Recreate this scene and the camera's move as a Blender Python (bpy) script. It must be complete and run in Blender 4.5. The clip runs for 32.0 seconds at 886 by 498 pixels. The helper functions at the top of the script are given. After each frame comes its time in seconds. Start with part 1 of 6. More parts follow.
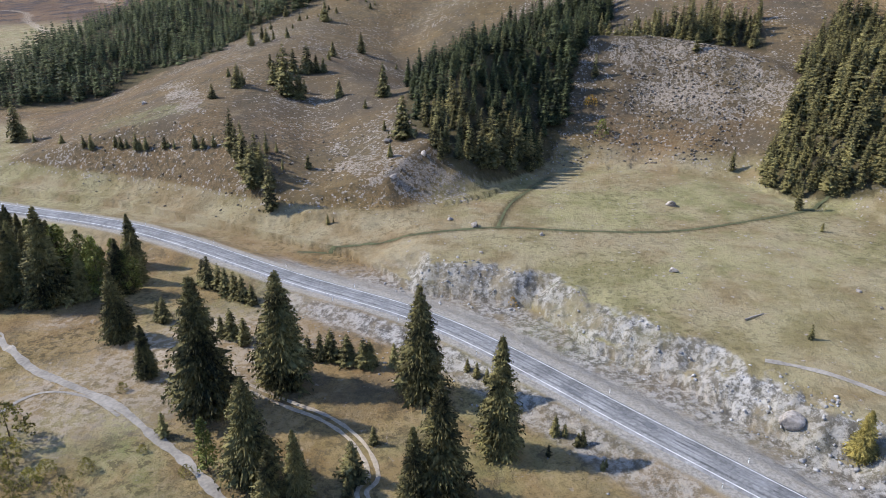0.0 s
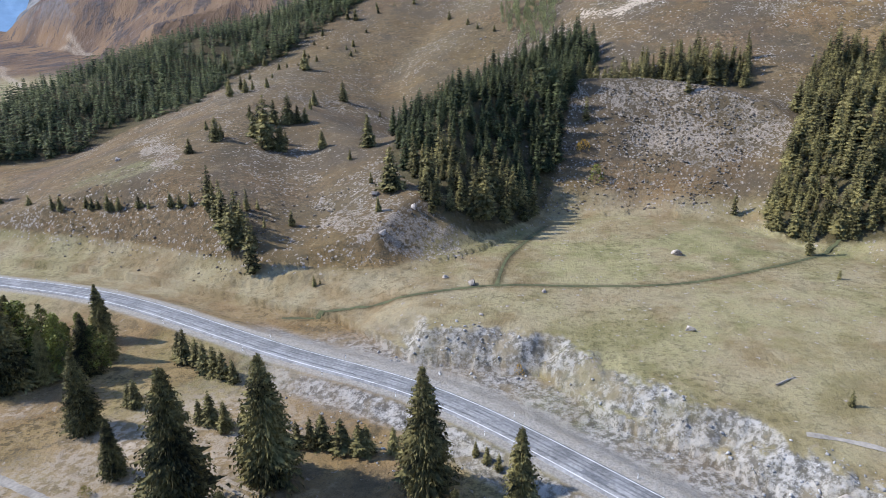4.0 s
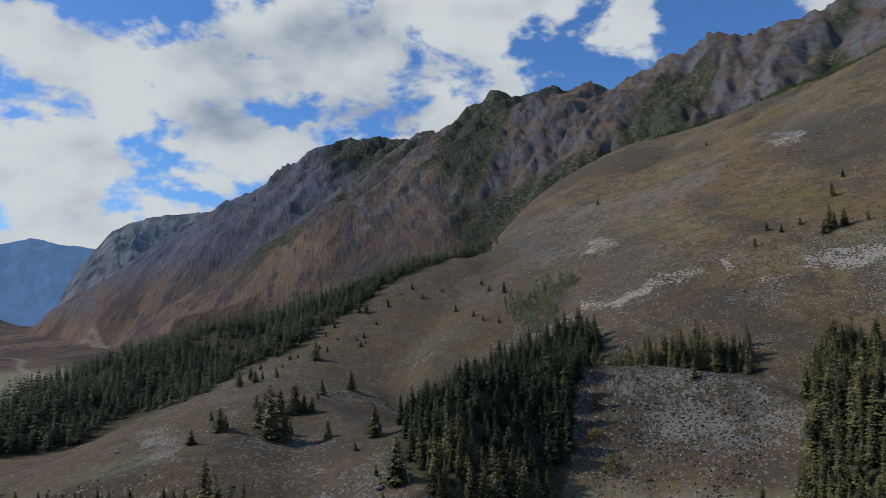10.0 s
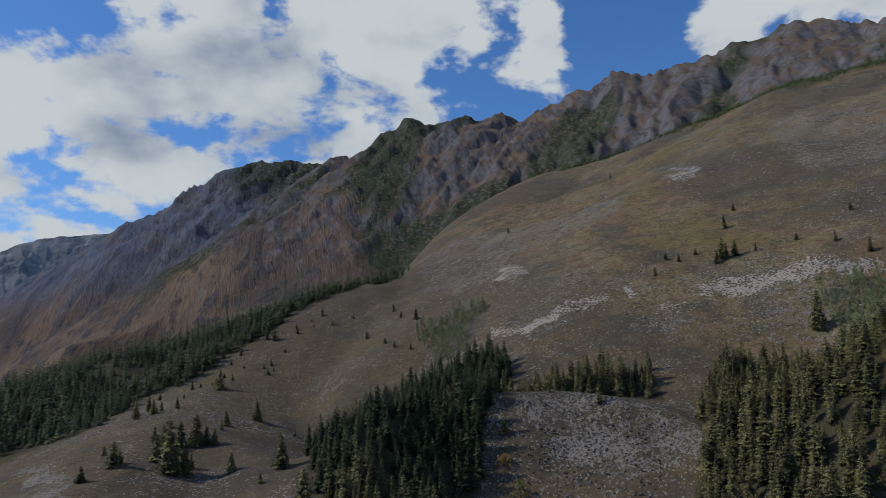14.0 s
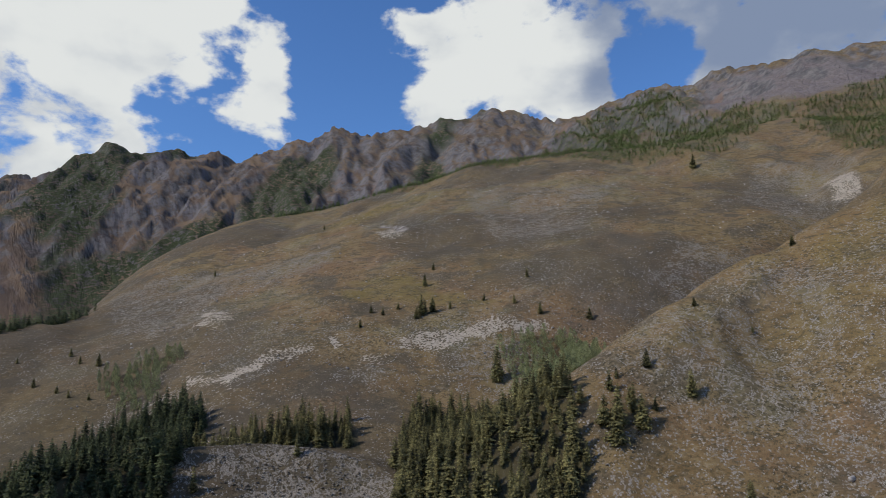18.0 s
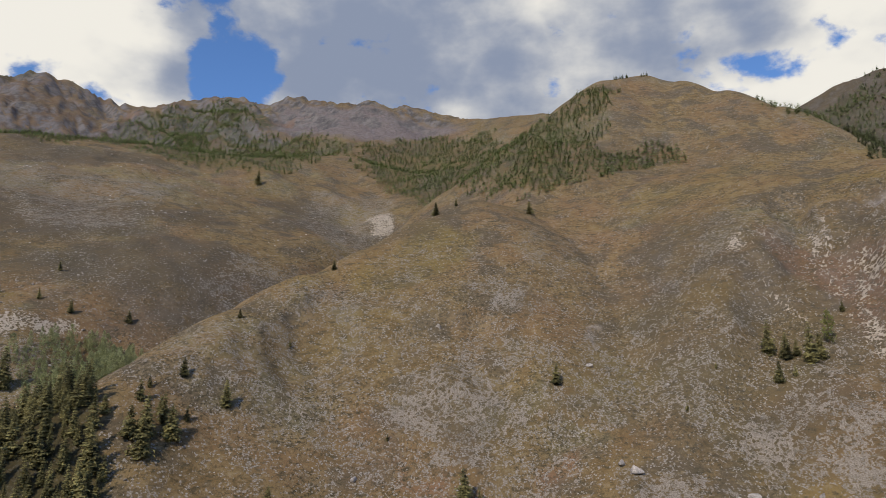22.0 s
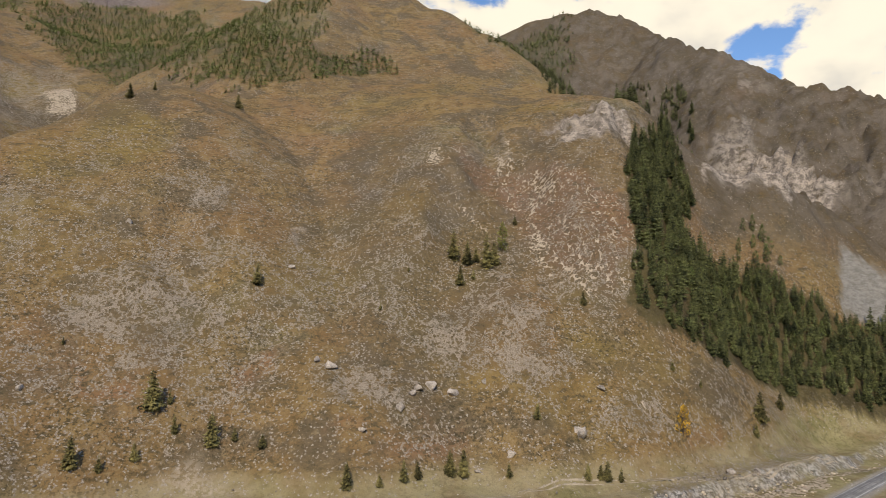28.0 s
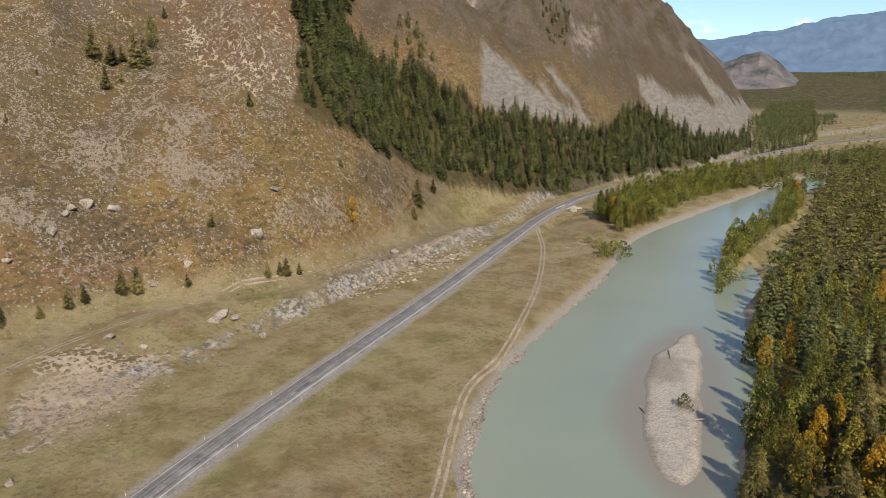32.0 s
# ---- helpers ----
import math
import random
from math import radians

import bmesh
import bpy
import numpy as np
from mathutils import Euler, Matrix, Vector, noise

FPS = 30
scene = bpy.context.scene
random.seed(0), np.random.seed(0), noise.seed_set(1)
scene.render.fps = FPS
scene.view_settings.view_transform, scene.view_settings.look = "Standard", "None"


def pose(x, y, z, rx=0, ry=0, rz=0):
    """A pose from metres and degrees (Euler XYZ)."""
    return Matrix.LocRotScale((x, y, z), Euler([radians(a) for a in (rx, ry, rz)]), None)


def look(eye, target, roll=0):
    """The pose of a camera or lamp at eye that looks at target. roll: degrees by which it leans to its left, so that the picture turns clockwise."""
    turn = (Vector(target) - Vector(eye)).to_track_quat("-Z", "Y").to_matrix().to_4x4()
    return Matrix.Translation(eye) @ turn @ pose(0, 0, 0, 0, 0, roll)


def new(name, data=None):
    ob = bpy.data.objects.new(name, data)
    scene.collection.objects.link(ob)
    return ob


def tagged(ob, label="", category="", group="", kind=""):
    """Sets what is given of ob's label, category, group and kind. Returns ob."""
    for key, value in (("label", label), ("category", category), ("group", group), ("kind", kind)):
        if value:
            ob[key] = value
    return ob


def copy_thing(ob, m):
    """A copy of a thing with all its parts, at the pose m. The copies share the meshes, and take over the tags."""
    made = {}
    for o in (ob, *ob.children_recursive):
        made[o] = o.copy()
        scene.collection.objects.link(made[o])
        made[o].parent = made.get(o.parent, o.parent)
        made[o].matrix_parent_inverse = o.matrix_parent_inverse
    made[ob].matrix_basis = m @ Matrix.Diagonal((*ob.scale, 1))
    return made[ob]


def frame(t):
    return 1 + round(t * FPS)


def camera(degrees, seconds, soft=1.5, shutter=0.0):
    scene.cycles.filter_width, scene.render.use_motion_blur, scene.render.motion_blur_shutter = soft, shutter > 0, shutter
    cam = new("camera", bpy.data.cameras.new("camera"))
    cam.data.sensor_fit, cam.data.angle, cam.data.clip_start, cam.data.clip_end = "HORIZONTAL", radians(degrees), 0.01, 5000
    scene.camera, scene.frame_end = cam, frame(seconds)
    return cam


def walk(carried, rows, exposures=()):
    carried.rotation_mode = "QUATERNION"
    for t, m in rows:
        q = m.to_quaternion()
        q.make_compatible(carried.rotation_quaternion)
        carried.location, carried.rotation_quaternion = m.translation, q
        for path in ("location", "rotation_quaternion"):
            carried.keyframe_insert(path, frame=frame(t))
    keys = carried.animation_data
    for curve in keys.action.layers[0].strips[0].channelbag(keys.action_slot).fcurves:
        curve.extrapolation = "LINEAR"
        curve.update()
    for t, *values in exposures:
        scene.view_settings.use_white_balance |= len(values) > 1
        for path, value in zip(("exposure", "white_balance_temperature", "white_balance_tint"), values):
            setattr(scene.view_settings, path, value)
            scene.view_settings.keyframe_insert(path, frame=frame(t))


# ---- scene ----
cam = camera(65.35, 32.0, 0.65)
# seconds, x, y, z, yaw, pitch, roll
PATH = [
    (0.0, 2.21, -17.61, 90.32, -4.81, -21.79, -0.18),
    (0.5, 1.98, -12.41, 90.60, -5.02, -21.81, -0.06),
    (1.0, 1.68, -7.42, 90.72, -5.23, -21.73, -0.01),
    (1.5, 1.38, -3.98, 91.26, -5.99, -21.66, 0.12),
    (2.0, 0.71, -1.42, 91.06, -7.14, -21.54, 0.26),
    (2.5, 0.00, 0.00, 91.00, -7.24, -21.48, 0.31),
    (4.5, 0.00, 0.00, 91.00, -6.46, -16.26, 1.16),
    (5.0, 0.00, 0.00, 91.00, -6.60, -13.54, 0.52),
    (5.5, 0.00, 0.00, 91.00, -6.79, -11.26, 0.61),
    (6.0, 0.00, 0.00, 91.00, -6.88, -8.43, 0.71),
    (6.5, 0.00, 0.00, 91.00, -6.97, -5.83, 0.83),
    (7.0, 0.00, 0.00, 91.00, -6.93, -3.54, 0.90),
    (7.5, 0.00, 0.00, 91.00, -7.10, -1.23, 1.15),
    (8.0, 0.00, 0.00, 91.00, -6.85, 0.82, 1.32),
    (8.5, 0.00, 0.00, 91.00, -6.66, 2.61, 1.43),
    (9.0, 0.00, 0.00, 91.00, -6.49, 5.07, 1.56),
    (9.5, 0.00, 0.00, 91.00, -6.32, 5.18, 1.56),
    (10.0, 0.00, 0.00, 91.00, -6.14, 5.09, 1.50),
    (10.5, 0.00, 0.00, 91.00, -6.47, 4.97, 1.47),
    (11.0, 0.00, 0.00, 91.00, -6.88, 4.88, 1.41),
    (11.5, 0.00, 0.00, 91.00, -6.86, 5.53, 1.50),
    (12.0, 0.00, 0.00, 91.00, -6.84, 7.35, 1.53),
    (12.5, 0.00, 0.00, 91.00, -8.02, 7.19, 1.52),
    (13.0, 0.00, 0.00, 91.00, -10.93, 6.99, 1.65),
    (13.5, 0.00, 0.00, 91.00, -12.53, 6.76, 1.69),
    (15.5, 0.00, 0.00, 91.00, -19.27, 9.32, 1.35),
    (16.0, 0.00, 0.00, 91.00, -23.51, 9.20, 1.24),
    (16.5, 0.00, 0.00, 91.00, -26.97, 9.07, 1.33),
    (17.0, 0.00, 0.00, 91.00, -31.04, 8.85, 1.31),
    (17.5, 0.00, 0.00, 91.00, -34.45, 10.10, 1.22),
    (18.0, 0.00, 0.00, 91.00, -37.39, 10.55, 1.11),
    (18.5, 0.00, 0.00, 91.00, -40.70, 10.48, 1.01),
    (19.0, 0.00, 0.00, 91.00, -43.78, 10.38, 0.94),
    (19.5, 0.00, 0.00, 91.00, -47.39, 10.31, 0.77),
    (20.0, 0.00, 0.00, 91.00, -52.21, 10.25, 0.57),
    (20.5, 0.00, 0.00, 91.00, -57.91, 10.13, 0.35),
    (21.0, 0.00, 0.00, 91.00, -65.11, 10.02, 0.26),
    (21.5, 0.00, 0.00, 91.00, -70.01, 10.32, 0.06),
    (22.0, 0.00, 0.00, 91.00, -73.88, 11.03, -0.08),
    (22.5, 0.00, 0.00, 91.00, -77.42, 11.11, -0.16),
    (23.0, 0.00, 0.00, 91.00, -80.52, 11.15, -0.25),
    (23.5, 0.00, 0.00, 91.00, -83.10, 11.21, -0.24),
    (24.0, 0.00, 0.00, 91.00, -84.13, 11.23, -0.28),
    (24.5, 0.00, 0.00, 91.00, -84.73, 11.22, -0.25),
    (25.0, 0.00, 0.00, 91.00, -86.68, 11.28, -0.35),
    (25.5, 0.00, 0.00, 91.00, -90.73, 11.38, -0.46),
    (27.5, 0.00, 0.00, 91.00, -97.62, 4.55, -0.63),
    (28.0, 0.00, 0.00, 91.00, -98.05, 3.08, -0.63),
    (28.5, 0.00, 0.00, 91.00, -98.78, 1.33, -0.78),
    (29.0, 0.00, 0.00, 91.00, -102.86, 1.31, -0.56),
    (29.5, 0.00, 0.00, 91.00, -108.30, -0.31, -0.37),
    (30.0, 0.00, 0.00, 91.00, -113.08, -4.30, -0.06),
    (30.5, 0.00, 0.00, 91.00, -117.29, -8.43, 0.18),
    (31.0, 0.00, 0.00, 91.00, -120.64, -12.10, 0.43),
    (31.5, 0.00, 0.00, 91.00, -123.25, -13.39, 0.69),
    (32.0, 0.00, 0.00, 91.00, -124.86, -13.38, 0.94),
]
EXPOSURE = [(0.0, 0.27, 6250, 11), (2.5, 0.32, 6250, 11), (5.0, 0.37, 6000, 10), (7.0, -0.06, 6150, 10), (8.0, -0.33, 6100, 9), (9.0, -0.78, 5900, 8), (10.0, -1.05, 5800, 8), (13.0, -1.2, 5700, 8), (16.0, -0.97, 6000, 9), (19.0, -0.69, 6300, 10), (21.0, -0.59, 6700, 11), (23.0, -0.68, 6700, 11), (25.5, -0.7, 6800, 11), (28.0, -0.42, 7750, 10), (30.0, -0.3, 8100, 11), (32.0, -0.28, 8250, 11)]
walk(cam, [(t, pose(x, y, z, 90 + p, r, w)) for t, x, y, z, w, p, r in PATH], EXPOSURE)

# ---- sky and sun ----
SUN_AZ, SUN_EL = -75.0, 40.0


def sky():
    world = bpy.data.worlds.new("sky")
    scene.world = world
    world.use_nodes = True
    nt = world.node_tree
    n, l = nt.nodes, nt.links
    n.clear()
    out = n.new("ShaderNodeOutputWorld")
    bg = n.new("ShaderNodeBackground")
    tex = n.new("ShaderNodeTexSky")
    tex.sky_type = "NISHITA"
    tex.sun_disc = False
    tex.sun_elevation = radians(SUN_EL)
    tex.sun_rotation = radians(SUN_AZ)
    tex.altitude = 1200
    tex.air_density, tex.dust_density, tex.ozone_density = 1.1, 1.0, 2.5
    bg.inputs["Strength"].default_value = 0.12
    # clouds: billows of noise laid on a flat layer overhead
    co = n.new("ShaderNodeTexCoord")

    def math_(op, a, b=None, clamp=False):
        m = n.new("ShaderNodeMath")
        m.operation, m.use_clamp = op, clamp
        for i, v in enumerate((a, b)):
            if v is None:
                continue
            if isinstance(v, (int, float)):
                m.inputs[i].default_value = v
            else:
                l.new(v, m.inputs[i])
        return m.outputs[0]
    comb = n.new("ShaderNodeVectorMath")
    comb.operation = "MULTIPLY"
    l.new(co.outputs["Generated"], comb.inputs[0])
    comb.inputs[1].default_value = (1, 1, 1.7)
    big = n.new("ShaderNodeTexNoise")
    big.inputs["Scale"].default_value, big.inputs["Detail"].default_value = 8.0, 10.0
    big.inputs["Roughness"].default_value, big.inputs["Distortion"].default_value = 0.56, 0.1
    l.new(comb.outputs[0], big.inputs["Vector"])
    # where banks of cloud gather
    spread = n.new("ShaderNodeMapRange")
    spread.clamp = False
    l.new(big.outputs["Fac"], spread.inputs[0])
    spread.inputs[1].default_value, spread.inputs[2].default_value = 0.36, 0.64
    spread.inputs[3].default_value, spread.inputs[4].default_value = 0.02, 0.66
    total = spread.outputs[0]

    def banks(start, rows, join="ADD"):
        for az, el, wide, gain in rows:
            d = Vector((math.sin(radians(az)) * math.cos(radians(el)), math.cos(radians(az)) * math.cos(radians(el)), math.sin(radians(el))))
            dot = n.new("ShaderNodeVectorMath")
            dot.operation = "DOT_PRODUCT"
            l.new(co.outputs["Generated"], dot.inputs[0])
            dot.inputs[1].default_value = d
            ramp = n.new("ShaderNodeMapRange")
            ramp.interpolation_type = "SMOOTHSTEP"
            l.new(dot.outputs["Value"], ramp.inputs[0])
            ramp.inputs[1].default_value, ramp.inputs[2].default_value = math.cos(radians(wide)), math.cos(radians(wide * 0.2))
            ramp.inputs[3].default_value, ramp.inputs[4].default_value = 0.0, gain
            start = ramp.outputs[0] if start is None else math_(join, start, ramp.outputs[0])
        return start
    total = banks(math_("ADD", total, banks(None, CLOUDS, "MAXIMUM")), GAPS)
    mask = n.new("ShaderNodeMapRange")
    mask.interpolation_type = "SMOOTHSTEP"
    l.new(total, mask.inputs[0])
    mask.inputs[1].default_value, mask.inputs[2].default_value = 0.47, 0.70
    # soft grey hollows inside the banks
    fine = n.new("ShaderNodeTexNoise")
    fine.inputs["Scale"].default_value, fine.inputs["Detail"].default_value, fine.inputs["Roughness"].default_value = 9.0, 5.0, 0.5
    l.new(comb.outputs[0], fine.inputs["Vector"])
    hollow = n.new("ShaderNodeMapRange")
    hollow.interpolation_type = "SMOOTHSTEP"
    l.new(math_("ADD", fine.outputs["Fac"], banks(None, GREY, "MAXIMUM")), hollow.inputs[0])
    hollow.inputs[1].default_value, hollow.inputs[2].default_value = 0.44, 1.06
    shade = hollow.outputs[0]
    tone = n.new("ShaderNodeMix")
    tone.data_type = "RGBA"
    tone.inputs["A"].default_value = (11.0, 10.9, 10.2, 1)
    tone.inputs["B"].default_value = (3.2, 3.9, 5.4, 1)
    l.new(shade, tone.inputs["Factor"])
    mix = n.new("ShaderNodeMix")
    mix.data_type = "RGBA"
    l.new(mask.outputs[0], mix.inputs["Factor"])
    tint = n.new("ShaderNodeMix")
    tint.data_type, tint.blend_type = "RGBA", "MULTIPLY"
    tint.inputs["Factor"].default_value = 1.0
    tint.inputs["B"].default_value = (1.1, 1.5, 2.0, 1)
    l.new(tex.outputs[0], tint.inputs["A"])
    l.new(tint.outputs["Result"], mix.inputs["A"])
    l.new(tone.outputs["Result"], mix.inputs["B"])
    l.new(mix.outputs["Result"], bg.inputs["Color"])
    l.new(bg.outputs[0], out.inputs["Surface"])


# azimuth, elevation, half width (degrees) and strength of the cloud banks
CLOUDS = [(-20.2, 18.4, 10, 0.48), (-12.9, 19.4, 10, 0.52), (-5.2, 21.3, 11, 0.52), (3.6, 21.7, 11, 0.52), (12.5, 24.7, 8, 0.46), (-9.5, 14.6, 6, 0.46), (0.7, 15.9, 6, 0.46), (9.4, 19.1, 5, 0.4), (22.1, 23.2, 6, 0.36), (40.2, 21.6, 6, 0.51), (-20.0, 10.4, 14, 0.4), (-19.0, 7.3, 9, 0.28), (5.2, 24.6, 9, 0.48), (14.7, 26.4, 9, 0.5), (21.1, 24.2, 7, 0.42), (5.1, 17.9, 7, 0.44), (35.7, 25.7, 6, 0.4), (41.2, 24.7, 8, 0.52), (46.8, 27.0, 9, 0.54), (51.0, 24.9, 6, 0.44), (62.6, 26.8, 12, 0.56), (69.4, 23.7, 8, 0.51)]
CLOUDS += [(50.4, 25.4, 8, 0.48), (65.0, 28.8, 12, 0.56), (74.7, 28.2, 12, 0.58), (84.8, 28.1, 12, 0.58), (94.9, 28.2, 12, 0.58), (104.3, 27.1, 14, 0.58), (112.7, 25.6, 14, 0.58), (118.8, 23.5, 14, 0.51), (128.7, 16.1, 8, 0.51), (139.3, 12.5, 7, 0.36)]
# gaps of blue between them
GAPS = [(-18.2, 24.1, 8, -0.35), (17.2, 20.1, 6, -0.3), (28.1, 22.1, 6, -0.35), (-15.9, 10.8, 6, -0.3), (29.7, 26.1, 7, -0.42), (54.6, 22.7, 4, -0.3), (56.3, 24.0, 5, -0.5), (122.7, 17.3, 3, -0.3), (147.4, 8.7, 6, -0.3)]
# where the banks are thick and grey
GREY = [(64.6, 26.4, 10.3, 0.39), (58.6, 26.0, 11.5, 0.44), (69.8, 27.7, 10.3, 0.47), (72.6, 29.7, 10.3, 0.39), (89.8, 26.3, 9.2, 0.42), (97.4, 29.2, 8.0, 0.33), (-2.0, 19.4, 9.2, 0.21), (-10.8, 17.5, 6.9, 0.18), (79.8, 23.7, 8.0, 0.39)]
sky()
sun = new("sun", bpy.data.lights.new("sun", "SUN"))
sun.data.energy, sun.data.angle, sun.data.color = 4.7, radians(0.6), (1.0, 0.94, 0.84)
sun.matrix_world = look((math.sin(radians(SUN_AZ)) * math.cos(radians(SUN_EL)) * 500, math.cos(radians(SUN_AZ)) * math.cos(radians(SUN_EL)) * 500, math.sin(radians(SUN_EL)) * 500), (0, 0, 0))

# ---- plan (metres; z 0 is the road) ----
ROAD = [(-900, 700), (-560, 480), (-330, 345), (-230, 300), (-157, 268), (-91, 236), (-28, 186), (17, 151), (61, 95), (105, 38), (155, -23), (190, -76), (250, -172), (309, -262), (362, -346), (404, -441), (429, -582), (452, -702), (485, -900), (480, -1112), (420, -1400), (300, -1900)]
RIVER = [(-700, 900), (-420, 560), (-260, 330), (-180, 190), (-120, 80), (-40, -20), (44, -84), (101, -116), (136, -163), (162, -209), (204, -275), (247, -337), (272, -420), (312, -560), (330, -660), (300, -800), (180, -1000), (100, -1300), (0, -2000)]
RIVER_W = [30, 30, 28, 33, 24, 24, 28, 31, 35, 34, 27, 22, 22, 13, 16, 22, 25, 25, 25]
CHANNEL = [(160, -252), (182, -310), (203, -375), (225, -440), (262, -540)]

# crest lines: points (x, y, z), slope of the flanks, roundness of the crest
RIDGES = [
    # brown hillside behind the meadow
    ([(95, 794, 149), (163, 865, 179), (243, 954, 227), (310, 1034, 276), (383, 1106, 321), (500, 1156, 382), (679, 1167, 432), (817, 1137, 486), (944, 1034, 530), (1068, 906, 538)], 0.48, 45),
    ([(1068, 906, 538), (1131, 737, 522), (1314, 613, 573), (1284, 417, 506)], 0.58, 50),
    # long high ridge
    ([(-810, 3508, 405), (-701, 3509, 427), (-538, 3475, 469), (-392, 3438, 535), (-311, 3414, 649), (-243, 3392, 860), (-147, 3358, 915), (17, 3295, 897), (148, 3251, 900), (302, 3191, 904), (419, 3139, 886), (481, 3109, 954), (608, 3042, 1064), (733, 3007, 1042), (857, 2968, 1095), (978, 2924, 1069), (1138, 2846, 1039), (1271, 2764, 1106), (1433, 2650, 1179), (1541, 2564, 1159), (1644, 2474, 1191), (1752, 2368, 1210), (1851, 2262, 1199), (1957, 2128, 1226), (2020, 2020, 1173), (2110, 1841, 1128)], 0.68, 30),
    # its spurs, running down to the valley
    ([(604, 3030, 1075), (360, 2797, 814), (114, 2557, 617), (-83, 2319, 413), (-190, 2121, 266), (-251, 1974, 177), (-340, 1829, 123), (-434, 1644, 91)], 0.62, 12),
    ([(-241, 3391, 891), (-355, 3130, 668), (-474, 2861, 446), (-606, 2631, 255), (-732, 2443, 144)], 0.62, 12),
    ([(1167, 2850, 1075), (924, 2643, 786), (683, 2405, 613), (466, 2201, 433), (240, 2036, 372), (128, 1896, 266), (20, 1780, 191)], 0.55, 12),
    ([(2110, 1841, 1128), (2135, 1484, 1125), (2010, 1119, 1032), (1857, 743, 912), (1743, 451, 791), (1586, 212, 732)], 0.66, 30),
    # near spur above the road
    ([(244, 222, 82), (311, 236, 107), (380, 242, 137), (454, 232, 171), (531, 206, 208), (581, 187, 236), (630, 158, 265), (689, 125, 268), (719, 45, 281), (749, -29, 309), (709, -125, 304), (675, -184, 289), (592, -243, 264), (545, -252, 245)], 0.66, 25),
    ([(545, -252, 245), (476, -210, 180), (400, -183, 106), (369, -155, 76)], 0.75, 15),
    # conical hill behind it
    ([(991, 133, 455), (1049, 40, 558), (1080, -15, 574), (1048, -70, 543), (992, -125, 497), (933, -176, 444), (840, -225, 335)], 0.88, 24),
    # rocky mountain beyond the ravine
    ([(1471, -294, 625), (1399, -383, 653), (1316, -477, 651), (1244, -523, 612), (1125, -544, 531), (1025, -522, 485), (883, -531, 412), (811, -551, 355), (764, -565, 340), (702, -610, 314), (688, -698, 271), (673, -766, 253), (665, -813, 218), (656, -883, 199), (641, -955, 149), (637, -993, 105), (602, -1038, 32)], 0.95, 14),
    # boulder mound between the woods
    ([(79, 341, 66), (114, 352, 64), (158, 340, 59), (191, 317, 55)], 0.58, 14),
    # rolling hill on the other side of the first wood
    ([(-80, 320, 30), (-67, 425, 42), (-39, 560, 57), (25, 720, 85)], 0.3, 25),
    # swell that carries the valley wood
    ([(-259, 530, 25), (-237, 573, 41), (-208, 616, 50), (-175, 667, 64), (-133, 718, 80), (-81, 756, 91), (-22, 780, 112), (43, 789, 134), (95, 794, 153)], 0.4, 30),
    ([(40, 236, 14), (25, 275, 27), (5, 336, 32), (-39, 430, 40)], 0.35, 12),
    # hills that close the valley on the far bank
    ([(-900, -300, 240), (-700, -900, 300), (-500, -1600, 330), (-600, -2600, 380)], 0.45, 50),
    ([(-1500, 300, 330), (-1900, 1200, 380), (-2300, 2400, 420), (-2600, 3600, 450)], 0.45, 50),
]


HOME = 15  # the first fifteen stand on this side of the valley


def hashed(ix, iy, seed):
    h = (ix.astype(np.int64) * 374761393 + iy.astype(np.int64) * 668265263 + seed * 974634777) & 0x7FFFFFFF
    h = ((h ^ (h >> 13)) * 1274126177) & 0x7FFFFFFF
    return ((h ^ (h >> 16)) & 0xFFFF) / 65535.0


def value_noise(x, y, seed=0):
    ix, iy = np.floor(x), np.floor(y)
    u, v = x - ix, y - iy
    u, v = u * u * u * (u * (u * 6 - 15) + 10), v * v * v * (v * (v * 6 - 15) + 10)
    a, b = hashed(ix, iy, seed), hashed(ix + 1, iy, seed)
    c, d = hashed(ix, iy + 1, seed), hashed(ix + 1, iy + 1, seed)
    return (a + (b - a) * u) * (1 - v) + (c + (d - c) * u) * v


def fbm(x, y, size, octaves=4, seed=0, gain=0.5):
    total, amp, norm, k = 0.0, 1.0, 0.0, 1.0 / size
    for o in range(octaves):
        c, s = math.cos(o * 1.1 + seed), math.sin(o * 1.1 + seed)
        total = total + amp * value_noise((x * c - y * s) * k + 17.3 * o, (x * s + y * c) * k + 5.7 * seed, seed + o)
        norm, amp, k = norm + amp, amp * gain, k * 2.03
    return total / norm * 2 - 1


def along(x, y, line, values=None):
    """Distance to a polyline, the value carried along it at the nearest point, and the signed side."""
    best = np.full(np.shape(x), 1e18)
    val, side = np.zeros(np.shape(x)), np.zeros(np.shape(x))
    for i in range(len(line) - 1):
        (ax, ay), (bx, by) = line[i][:2], line[i + 1][:2]
        dx, dy = bx - ax, by - ay
        k = np.clip(((x - ax) * dx + (y - ay) * dy) / (dx * dx + dy * dy), 0, 1)
        qx, qy = x - ax - k * dx, y - ay - k * dy
        d2 = qx * qx + qy * qy
        m = d2 < best
        best = np.where(m, d2, best)
        if values is not None:
            val = np.where(m, values[i] + (values[i + 1] - values[i]) * k, val)
        side = np.where(m, dx * qy - dy * qx, side)
    return np.sqrt(best), val, np.sign(side)


